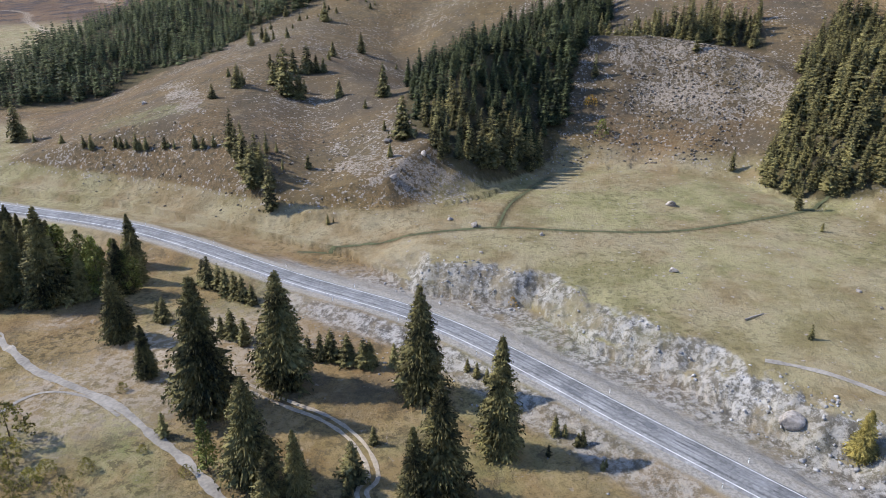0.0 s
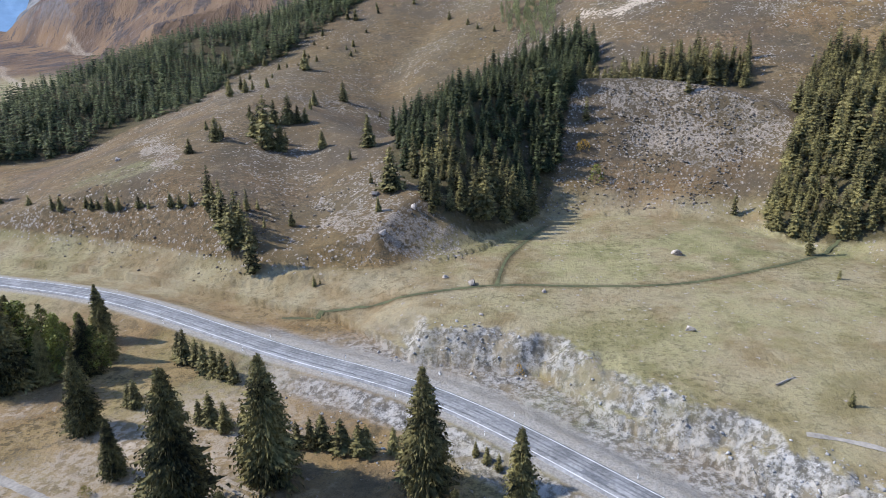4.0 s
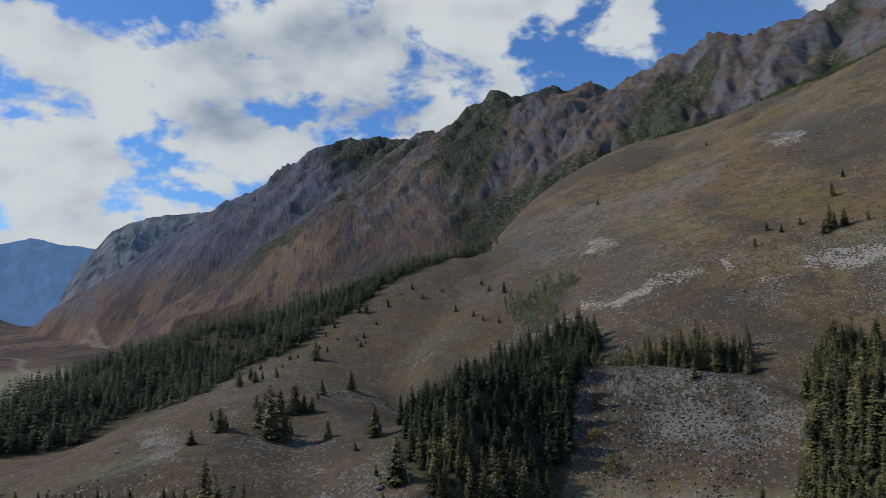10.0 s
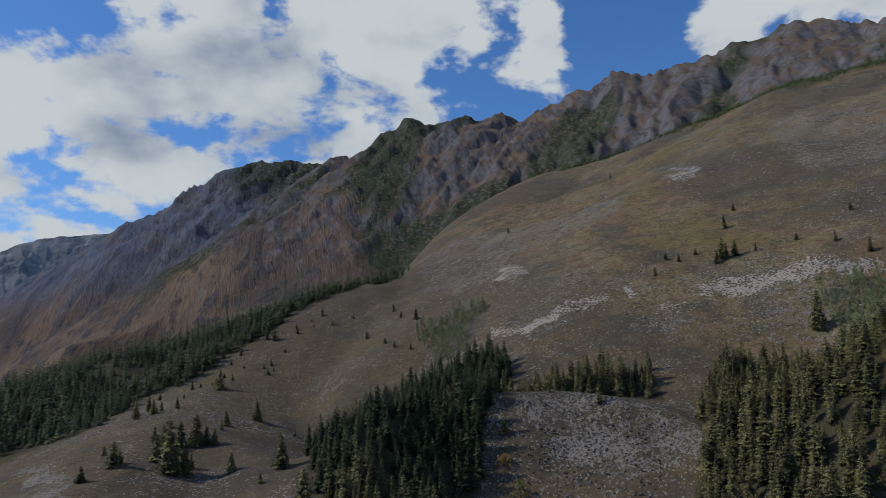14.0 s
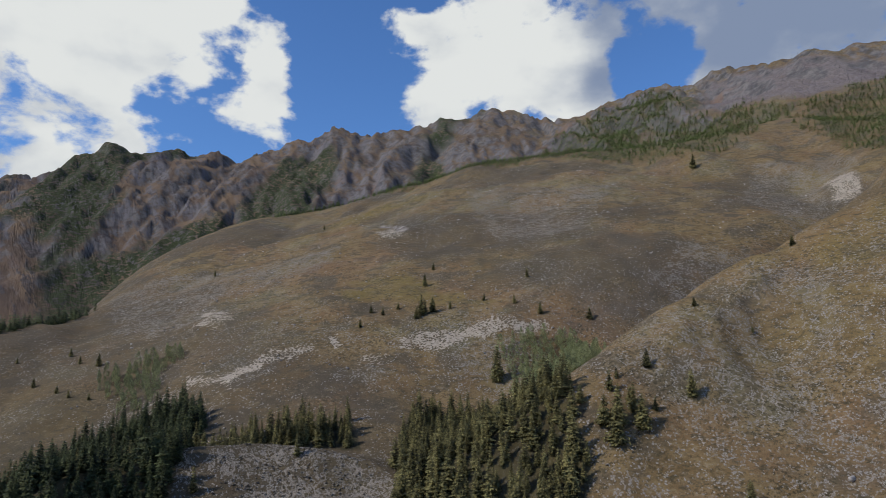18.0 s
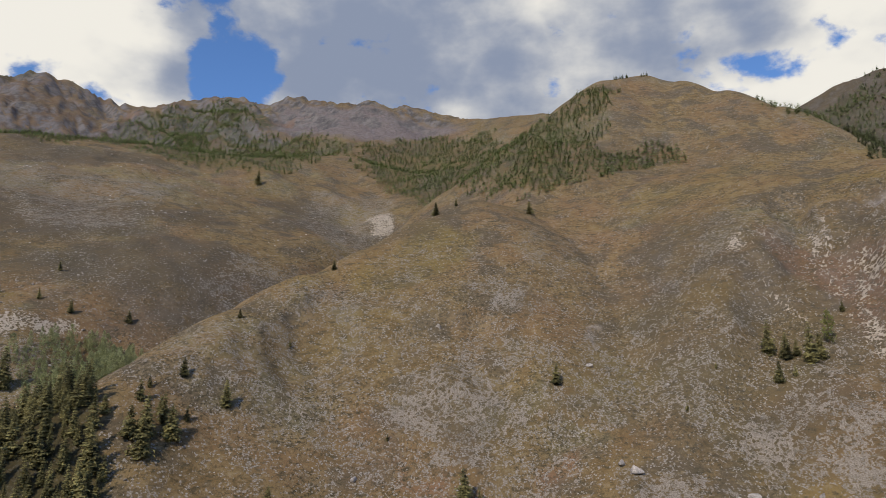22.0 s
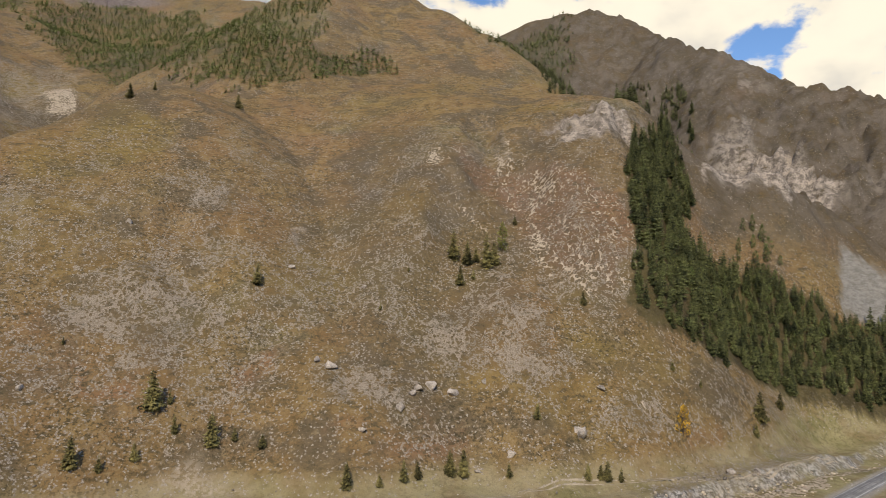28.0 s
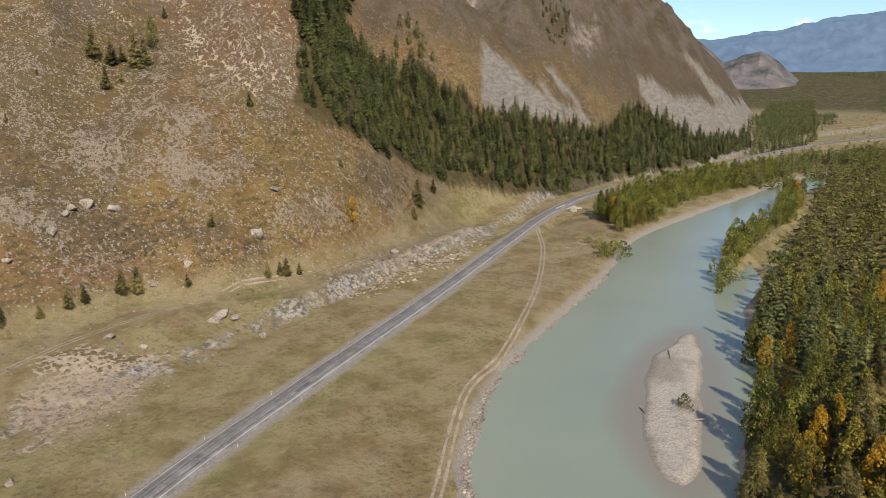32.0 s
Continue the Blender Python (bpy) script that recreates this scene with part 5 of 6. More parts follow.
def wood_mesh(name, spots, variants, material, label, category="woodland"):
    """A far wood as one mesh: every tree is scaled, turned and set on the ground."""
    spots = np.asarray(spots, float)
    z = height(spots[:, 0], spots[:, 1])
    vs, fs, base = [], [], 0
    which = rng.integers(0, len(variants), len(spots))
    turn = rng.uniform(0, 6.28, len(spots))
    wide = rng.uniform(0.85, 1.2, len(spots))
    for k, (v, f) in enumerate(variants):
        idx = np.where(which == k)[0]
        if not len(idx):
            continue
        c, s = np.cos(turn[idx])[:, None], np.sin(turn[idx])[:, None]
        h = spots[idx, 2][:, None]
        w = h * wide[idx][:, None]
        X = (v[None, :, 0] * c - v[None, :, 1] * s) * w + spots[idx, 0][:, None]
        Y = (v[None, :, 0] * s + v[None, :, 1] * c) * w + spots[idx, 1][:, None]
        Zz = v[None, :, 2] * h + z[idx][:, None] - 0.15
        vs.append(np.stack([X, Y, Zz], -1).reshape(-1, 3))
        fs.append((f[None] + (np.arange(len(idx)) * len(v))[:, None, None]).reshape(-1, 3) + base)
        base += len(idx) * len(v)
    ob = new(name, mesh_from(name, np.concatenate(vs), np.concatenate(fs), material))
    return tagged(ob, label, category, kind="stuff")


def scatter(poly, gap, seed, low, high, thin=0.0, ragged=14.0):
    """Spots inside a polygon, at least a gap apart, with heights."""
    g = np.random.default_rng(seed)
    p = np.array(poly, float)
    (x0, y0), (x1, y1) = p.min(0), p.max(0)
    nx, ny = int((x1 - x0) / gap) + 1, int((y1 - y0) / gap) + 1
    i, j = np.meshgrid(np.arange(nx), np.arange(ny))
    x = x0 + (i + g.uniform(0.08, 0.92, i.shape)) * gap
    y = y0 + (j + g.uniform(0.08, 0.92, j.shape)) * gap
    x, y = x.ravel(), y.ravel()
    gaps = 0.7 * smooth(-0.1, -0.5, fbm(x, y, 38, 3, seed)) if thin else 0.0
    keep = inside(x + ragged * 1.6 * fbm(x, y, 34, 3, seed + 60), y + ragged * 1.6 * fbm(x, y, 34, 3, seed + 90), poly) & (g.uniform(size=x.shape) > thin + gaps) & (along(x, y, ROAD_LINE)[0] > 9)
    x, y = x[keep], y[keep]
    h = g.uniform(low, high, len(x)) * (0.8 + 0.25 * fbm(x, y, 40, 2, 5))
    return np.stack([x, y, h], -1)


SPRUCE = "dark green spruce with drooping boughs"
# tall spruces on the flat between road and river: x, y, height
for x, y, h in [(-100, 179, 31.2), (-71, 155, 21.5), (-58, 135, 14.5), (-40, 119, 33.9), (-24, 129, 30.4), (9, 121, 28.7), (24, 99, 28.1), (-26, 95, 23.5), (-16, 88, 16.2), (11, 85, 26.7), (6, 84, 19.0), (-21, 86, 13.8)]:
    plant("spruce", x, y, h, "tall dark spruce on the grassy river flat", "tree", "near", group="spruces on the river flat")
for x, y, h in [(-119, 200, 19.8), (-84, 207, 18.9), (-117, 188, 21.6), (-117, 204, 15.5), (-106, 199, 19.9), (-130, 211, 15.7), (-105, 183, 17.9), (-134, 226, 14.5), (-99, 195, 15.1), (-136, 232, 14.8), (-125, 218, 16.2), (-112, 209, 15.8), (-112, 195, 17.7), (-99, 186, 20.0), (-91, 182, 16.2), (-111, 183, 23.0), (-114, 178, 19.9), (-81, 185, 18.4), (-78, 193, 17.1)]:
    plant("spruce", x, y, h, "tall spruce in the thicket beside the road", "tree", "near", group="spruces beside the road")
for x, y, h in [(-98, 186, 22.7), (-99, 203, 14.6), (-86, 183, 19.9), (-123, 220, 13.3), (-78, 185, 14.8), (-91, 188, 15.7), (-105, 204, 15.6), (-97, 194, 14.2), (-89, 194, 12.4), (-87, 198, 13.5), (-115, 209, 14.8), (-35, 98, 12.4)]:
    plant("poplar", x, y, h, "green poplar on the river flat", "tree", "near", group="poplars on the river flat")
plant("bush", -79, 111, 9.9, "tall yellow-green willow shrub in dry grass", "bush", "bush", YELLOW)
plant("spruce", 96, 89, 11.7, "yellowing larch above the road cutting", "tree", "near", simple("larch_yellow", (0.095, 0.085, 0.026), 0.7, 1.2, 0.45, 0.0, 0.4, 0.2, (0.22, 0.175, 0.05)))
for x, y, h in [(-76, 104, 5.7), (-68, 96, 4.3), (-61, 94, 3.7), (-70, 93, 4.0), (-59, 100, 3.2), (-75, 98, 5.5), (-67, 100, 3.2), (-50, 105, 2.0), (-39, 97, 2.7), (-50, 126, 2.3), (-62, 129, 2.3)]:
    plant("bush", x, y, h, "yellow-green willow shrub on the river flat", "bush", "bush", YELLOW, "willow shrubs on the flat")
for x, y, h in [(-47, 110, 6.9), (-2, 104, 4.7), (-6, 93, 10.1), (-7, 88, 4.9), (-62, 164, 8.7), (-64, 165, 6.7), (-37, 149, 8.4), (37, 104, 5.5), (42, 100, 4.3), (34, 97, 3.5), (44, 92, 2.7), (41, 100, 3.6), (39, 103, 3.9), (45, 93, 2.2)]:
    plant("spruce", x, y, h, "young spruce standing in the grass", "tree", "young", group="young spruces")
for x, y, h in [(-55, 187, 11.0), (-51, 184, 9.5), (-48, 180, 9.7), (-45, 178, 9.3), (-42, 175, 9.2), (-39, 173, 7.4), (-57, 190, 8.7), (-16, 139, 9.0), (-13, 139, 9.8), (-9, 137, 9.0), (-5, 135, 8.9), (-3, 135, 8.1), (3, 135, 7.3), (-19, 140, 7.4), (-41, 153, 9.3), (-37, 151, 7.6), (-33, 152, 6.8), (21, 130, 4.0), (23, 127, 4.5), (25, 124, 4.7), (-44, 154, 6.8), (-14, 142, 6.7), (-8, 138, 6.6), (-4, 138, 5.0)]:
    plant("spruce", x, y, h, "young spruce in a dense row below the road", "tree", "young", group="row of young spruces")
for x, y, h in [(-43, 243, 23.5), (-62, 274, 18.9), (-56, 264, 19.7), (-50, 260, 16.1), (-48, 274, 9.6), (-53, 258, 13.9), (-47, 252, 11.5), (-44, 276, 4.9), (-59, 268, 16.4), (-51, 254, 18.2), (-40, 262, 4.7), (-20, 229, 4.5), (-18, 229, 2.7), (-55, 261, 18.5), (-48, 257, 13.8), (-43, 251, 9.2), (-56, 266, 11.7)]:
    plant("spruce", x, y, h, "spruce in a clump on the stony knoll", "tree", "middle", group="spruces on the knoll")
for x, y, h in [(2, 338, 15.4), (10, 275, 16.8), (-30, 266, 6.0), (-12, 468, 12.1), (-41, 545, 13.5), (-7, 322, 4.6), (-42, 354, 13.1), (-56, 366, 11.8), (-49, 354, 24.3), (-41, 394, 15.6), (-49, 394, 12.5), (-57, 391, 10.9), (-74, 358, 11.5), (-83, 339, 6.9), (-72, 362, 7.3), (-21, 349, 8.7), (-30, 448, 8.8), (2, 288, 5.0), (4, 258, 5.6), (-90, 497, 10.6), (-84, 511, 9.7), (-191, 361, 19.0), (-47, 356, 8.8), (-40, 362, 7.4), (-36, 394, 9.4), (-32, 394, 7.9), (-63, 401, 7.9), (-113, 618, 13.9)]:
    plant("spruce", x, y, h * 1.12, "lone spruce on the dry hillside", "tree", "young", group="spruces on the hillside")
for x, y, h in [(-154, 327, 5.4), (-136, 308, 6.5), (-132, 306, 7.0), (-117, 301, 5.6), (-109, 297, 8.3), (-104, 295, 6.3), (-95, 292, 5.5), (-90, 289, 4.2), (-80, 285, 6.6), (-76, 283, 5.4), (-71, 281, 6.5), (-114, 300, 4.3), (-107, 296, 5.1), (-93, 291, 3.5), (-120, 303, 5.1), (-180, 354, 5.0)]:
    plant("spruce", x, y, h, "small spruce along the knoll's rim", "tree", "young", group="spruces along the rim")
for x, y, h in [(324, 450, 15.9), (334, 449, 11.5), (318, 449, 9.0), (327, 450, 10.4), (278, 469, 6.5), (299, 487, 6.0), (303, 475, 6.8), (348, 444, 6.9), (377, 435, 5.7), (387, 409, 7.9), (392, 385, 9.0), (423, 362, 9.1), (429, 436, 7.7), (368, 506, 10.4), (401, 537, 7.3), (285, 823, 8.0), (473, 903, 6.8), (317, 474, 5.6), (937, 578, 23.4), (358, 228, 5.1), (571, 172, 11.3), (585, 157, 6.8)]:
    plant("spruce", x, y, h * 1.12, "lone spruce high on the brown slope", "tree", "young", group="spruces on the brown slope")
for x, y, h in [(300, 196, 12.4), (296, 218, 8.7), (270, 221, 9.6), (260, 209, 16.7), (253, 205, 16.2), (270, 208, 13.2), (268, 202, 14.2), (255, 213, 12.8), (279, 224, 5.6), (273, 212, 7.2), (255, 227, 8.0), (280, 203, 6.6), (318, 356, 21.0), (256, 347, 8.4), (333, 125, 3.7), (270, 154, 9.4), (384, 47, 10.7), (414, -65, 17.2), (412, -73, 13.0), (415, -79, 8.2), (406, -84, 19.9), (413, -90, 13.1), (396, -66, 10.2), (397, -74, 5.3), (375, -133, 7.2), (635, 98, 12.2), (451, -112, 6.5), (459, 216, 7.1), (374, -19, 3.5), (398, -36, 3.1), (370, 201, 3.7)]:
    plant("spruce", x, y, h * 1.12, "spruce on the stony spur", "tree", "young", group="spruces on the spur")
plant("poplar", 423, -97, 19.2, "green birch among spruces on the spur", "tree", "middle")
for x, y, h in [(311, 80, 15.5), (315, 74, 6.1), (302, 54, 12.8), (305, 45, 5.2), (303, 69, 7.4), (282, 102, 11.0), (290, 81, 6.6), (283, 92, 6.4), (278, -2, 9.8), (285, -25, 7.9), (287, -31, 6.9), (292, -45, 9.4), (293, -51, 10.6), (289, -70, 5.9), (287, -104, 6.6), (288, -113, 7.6), (288, -119, 6.0), (288, -110, 6.0), (352, -225, 15.2), (387, -260, 10.1), (310, -88, 6.4), (281, -15, 4.9), (342, -185, 4.4), (343, -170, 4.4), (300, 33, 5.8), (340, -215, 7.3)]:
    plant("spruce", x, y, h * 1.12, "spruce at the foot of the spur beside the track", "tree", "young", group="spruces at the foot of the spur")
plant("poplar", 316, -162, 14.8, "small birch turned yellow on the grassy slope", "tree", "middle", GOLD)
for x, y, h in [(106, 304, 11.9), (104, 319, 7.9), (39, 166, 4.3)]:
    plant("bush", x, y, h * 0.7, "willow bush with yellowing leaves", "bush", "bush", GOLD if h < 9.5 else LEAF)
for x, y, h in [(158, 220, 11.8), (152, 195, 4.0), (155, 268, 11.3), (106, 125, 4.5), (109, 332, 12.8), (159, 329, 10.8), (167, 241, 9.3), (174, 225, 9.9)]:
    plant("spruce", x, y, h, "spruce at the edge of the meadow", "tree", "middle", group="spruces by the meadow")

# dense woods: the nearest rows as single trees, the rest as one mesh each
gully = scatter(WOODS["gully"], 5.8, 1, 12, 25, 0.0, 5.0)
right = scatter(WOODS["right"], 5.8, 2, 12, 25, 0.0, 5.0)
row = scatter(WOODS["row"], 5.2, 3, 11, 22, 0.0, 6.0)
left = scatter(WOODS["left"], 6.6, 4, 13, 24, 0.05, 9.0)
ravine = scatter(WOODS["ravine"], 6.2, 5, 14, 27, 0.0, 6.0)
near_g = gully[gully[:, 1] < 305]
near_r = right[np.hypot(right[:, 0], right[:, 1]) < 318]
for x, y, h in near_g[:45]:
    plant("spruce", float(x), float(y), float(h), "tall spruce in the wood at the gully's mouth", "tree", "middle", group="spruces of the gully wood")
for x, y, h in near_r[:40]:
    plant("spruce", float(x), float(y), float(h), "tall spruce in the wood behind the meadow", "tree", "middle", group="spruces of the meadow wood")
wood_mesh("gully_wood", np.concatenate([gully[gully[:, 1] >= 305], near_g[45:]]), CROWNS["middle"], FIR, "dense dark spruce wood filling the gully")
wood_mesh("meadow_wood", np.concatenate([right[np.hypot(right[:, 0], right[:, 1]) >= 318], near_r[40:], row]), CROWNS["middle"], NEEDLE, "dense spruce wood behind the meadow and mound")
wood_mesh("valley_wood", left, CROWNS["far"], FIR, "wide dark spruce forest running down to the valley")
wood_mesh("ravine_wood", ravine, CROWNS["middle"], GREENWOOD, "spruce forest in the ravine and along the mountain's foot")
slopes = scatter(UPLANDS[4], 9.5, 25, 13, 21, 0.05, 40.0)
birch = np.concatenate([scatter([(112, 520), (146, 500), (152, 530), (172, 545), (168, 575), (140, 590), (117, 581)], 6.5, 6, 9, 15), scatter([(268, 262), (290, 312), (329, 356), (343, 370), (394, 362), (375, 330), (320, 268), (290, 244)], 6.5, 7, 12, 20)])
wood_mesh("birch_grove", birch, LEAFY["middle"], BIRCH, "light green birches at the head of the wood")
aspen = scatter([(400, -205), (430, -240), (470, -280), (520, -320), (450, -330), (410, -300), (400, -250)], 11, 8, 11, 18)
wood_mesh("aspen_grove", aspen, LEAFY["middle"], simple("aspen_leaves", (0.060, 0.080, 0.026), 0.6, 1.2, 0.4, 0.0, 0.4, 0.25, (0.13, 0.15, 0.05)), "mid-green aspens among the spruces of the ravine")
# woods on the heights: larch and spruce
CROWNS["larch"] = [spruce_arrays(55 + i, 8, 8, 0, 0.05, s) for i, s in enumerate((0.26, 0.31, 0.23))]
upper = np.concatenate([
    scatter(UPLANDS[0], 9.0, 9, 9, 16, 0.12, 40.0),
    scatter(UPLANDS[1], 5.8, 10, 8, 15, 0.10, 12.0),
    scatter(UPLANDS[2], 7.6, 11, 10, 16, 0.08, 30.0),
    scatter(UPLANDS[3], 8.0, 12, 10, 16, 0.10)])
LARCH = simple("larch_needles", (0.058, 0.084, 0.024), 0.75, 1.5, 0.4, 0.0, 0.35, 0.2, (0.145, 0.172, 0.050))
CROWNS["speck"] = [spruce_arrays(58 + i, 5, 4, 0, 0.04, q) for i, q in enumerate((0.3, 0.36))]
wood_mesh("slope_wood", slopes, CROWNS["speck"], LARCH, "green larch forest under the far crest")
wood_mesh("upland_wood", upper, CROWNS["speck"], LARCH, "green larch forest on the upper slopes")
head = scatter([(577, -255), (620, -250), (760, -235), (880, -240), (985, -380), (930, -470), (840, -430), (650, -330)], 7.5, 24, 13, 21, 0.05)
wood_mesh("ravine_head_wood", head, CROWNS["far"], GREENWOOD, "spruce forest climbing to the head of the ravine")
specks = scatter([(-119, 505), (-100, 570), (-60, 600), (-20, 640), (20, 690), (60, 740), (50, 690), (10, 630), (-30, 570), (-70, 510)], 16, 13, 4, 11, 0.4)
HILL = [(-31, 641, 8.8), (-23, 678, 10.4), (-16, 680, 8.3), (-9, 666, 10.2), (-2, 661, 12.1), (7, 635, 4.8), (19, 662, 6.1), (52, 669, 6.2), (72, 675, 5.2), (79, 626, 7.7), (89, 585, 7.2), (94, 567, 6.1), (105, 554, 6.0), (110, 666, 7.2), (114, 647, 7.0), (123, 619, 10.6), (-38, 625, 4.8), (-7, 588, 5.4), (-63, 486, 7.5), (-73, 490, 6.8), (-77, 484, 9.8), (-87, 482, 11.3), (-86, 611, 11.3), (-78, 604, 9.3), (-99, 602, 6.5), (-64, 578, 6.2), (-31, 426, 5.9), (-84, 385, 5.5), (22, 438, 7.4), (17, 436, 5.4), (11, 452, 4.2), (-60, 653, 6.0)]
wood_mesh("hill_spruces", np.concatenate([specks, np.array(HILL)]), CROWNS["young"], NEEDLE, "scattered small spruces on the rolling hill", "trees")

snags = scatter(BURNT[0], 17, 26, 9, 16, 0.1, 40.0)
wood_mesh("burnt_snags", snags, [(v, np.concatenate([f[:, :3], f[:, [0, 2, 3]]])) for v, f in [trunk_arrays(1.0, 0.03, 3, 1.3)]], simple("charred_wood", (0.10, 0.085, 0.08), 0.9, 3, 0.4, 0.0, 0.4), "bare grey trunks of a burnt forest", "trees")

# broadleaf woods along the river
bank = scatter(WOODS["bank"], 7.3, 14, 9, 22, 0.0, 1.0)
islet = scatter(WOODS["islet"], 5.0, 15, 9, 22, 0.05, 1.0)
strip = scatter(WOODS["strip"], 5.2, 16, 8, 22, 0.05, 2.5)
rb = np.hypot(bank[:, 0], bank[:, 1])
order = np.argsort(rb)
bank, rb = bank[order], rb[order]
for i, (x, y, h) in enumerate(bank[:110]):
    kind = int(rng.integers(0, 9))
    if kind in (3, 7):
        plant("spruce", float(x), float(y), float(h) * 1.25, "dark spruce in the riverside wood", "tree", "near", group="spruces of the riverside wood")
    else:
        plant("poplar", float(x), float(y), float(h), "autumn-yellow poplar on the river bank" if kind == 5 else "green poplar on the river bank", "tree", "near", GOLD if kind == 5 else YELLOW if kind in (1, 4) else LEAF, "poplars of the riverside wood")
rest = bank[110:]
sel = rng.uniform(size=len(rest))
wood_mesh("river_wood", rest[:420][sel[:420] < 0.4], LEAFY["middle"], LEAF, "green poplar wood along the river")
wood_mesh("yellow_wood", rest[:420][(sel[:420] >= 0.4) & (sel[:420] < 0.58)], LEAFY["middle"], YELLOW, "yellow-green poplars in the riverside wood")
wood_mesh("golden_wood", rest[:420][(sel[:420] >= 0.58) & (sel[:420] < 0.63)], LEAFY["middle"], GOLD, "poplars turned golden in the riverside wood")
wood_mesh("river_spruces", rest[:420][sel[:420] >= 0.63] * np.array([1, 1, 1.25]), CROWNS["middle"], GREENWOOD, "dark spruces in the riverside wood")
wood_mesh("far_river_wood", rest[420:][sel[420:] < 0.5], LEAFY["far"], LEAF, "green poplar wood further along the river")
wood_mesh("far_river_spruces", rest[420:][sel[420:] >= 0.5] * np.array([1, 1, 1.3]), CROWNS["tiny"], NEEDLE, "dark spruces further along the river")
for i, (x, y, h) in enumerate(np.concatenate([islet[:26], strip[np.argsort(-strip[:, 1])][:30]])):
    plant("poplar", float(x), float(y), float(h), "poplar beside the river, leaves turning yellow" if i % 7 == 0 else "green poplar beside the river", "tree", "near", GOLD if i % 7 == 0 else YELLOW if i % 3 == 0 else LEAF, "poplars beside the river")
wood_mesh("poplar_strip", np.concatenate([islet[26:], strip[np.argsort(-strip[:, 1])][30:]]), LEAFY["middle"], LEAF, "green poplars between road and river")
bend = scatter([(356, -470), (392, -574), (422, -720), (423, -841), (391, -925), (278, -665), (324, -648), (324, -596)], 7.0, 27, 10, 20, 0.1, 4.0)
mixed = np.random.default_rng(28).uniform(size=len(bend)) < 0.55
wood_mesh("bend_poplars", bend[mixed], LEAFY["far"], LEAF, "poplars where the road bends along the river")
wood_mesh("bend_spruces", bend[~mixed] * np.array([1, 1, 1.2]), CROWNS["far"], GREENWOOD, "spruces where the road bends along the river")
foot = scatter([(589, -970), (1104, -1884), (1056, -2034), (531, -1042), (473, -868), (489, -769)], 7.5, 29, 13, 21, 0.1, 5.0)
wood_mesh("foot_wood", foot, CROWNS["far"], GREENWOOD, "spruce wood at the foot of the scree")
plains = np.concatenate([scatter([(760, -1750), (1250, -2900), (1700, -3300), (1150, -3600), (600, -3000), (420, -2000)], 24, 17, 14, 24, 0.12), scatter([(572, -965), (700, -1180), (900, -1600), (800, -1640), (640, -1300), (569, -1125), (529, -975)], 11, 18, 12, 20, 0.1)])
wood_mesh("far_forest", plains, CROWNS["tiny"], FIR, "dark forest covering the far valley floor")
scrub = scatter([(480, -1000), (800, -1700), (640, -2000), (380, -1900), (350, -1250)], 26, 19, 3, 9, 0.45)
wood_mesh("valley_scrub", scrub, CROWNS["far"], NEEDLE, "scattered spruces on the dry valley floor", "trees")
ridge_tops = np.concatenate([scatter([(480, 1120), (600, 1130), (700, 1120), (800, 1080), (900, 1010), (1010, 880), (1060, 900), (960, 1050), (820, 1150), (690, 1190), (500, 1180)], 9.0, 20, 8, 15, 0.3, 12.0), scatter([(1030, 30), (1060, -40), (1085, -10), (1070, 40)], 7, 21, 6, 11, 0.3), scatter([(1290, -470), (1410, -370), (1440, -330), (1330, -450)], 9, 22, 6, 12, 0.3)])
wood_mesh("crest_wood", ridge_tops, CROWNS["larch"], LARCH, "belt of green larch and pine along the crest")


# ---- stones ----
def stone_arrays(seed, flat=0.7):
    g = np.random.default_rng(seed)
    bm = bmesh.new()
    bmesh.ops.create_icosphere(bm, subdivisions=1 if seed < 100 else 3, radius=0.5)
    cuts = [(Vector(g.normal(size=3)).normalized(), g.uniform(0.16, 0.34)) for _ in range(12)]
    for v in bm.verts:
        for nrm, far in cuts:
            over = v.co.dot(nrm) - far
            if over > 0:
                v.co -= nrm * over
        v.co = Vector((v.co.x * (1.35 + g.uniform(-0.03, 0.03)), v.co.y * (1.05 + g.uniform(-0.03, 0.03)), v.co.z * flat * (1.3 + g.uniform(-0.03, 0.03))))
    v = np.array([q.co[:] for q in bm.verts], np.float32)
    f = np.array([[q.index for q in p.verts] for p in bm.faces], np.int32)
    bm.free()
    return v, f


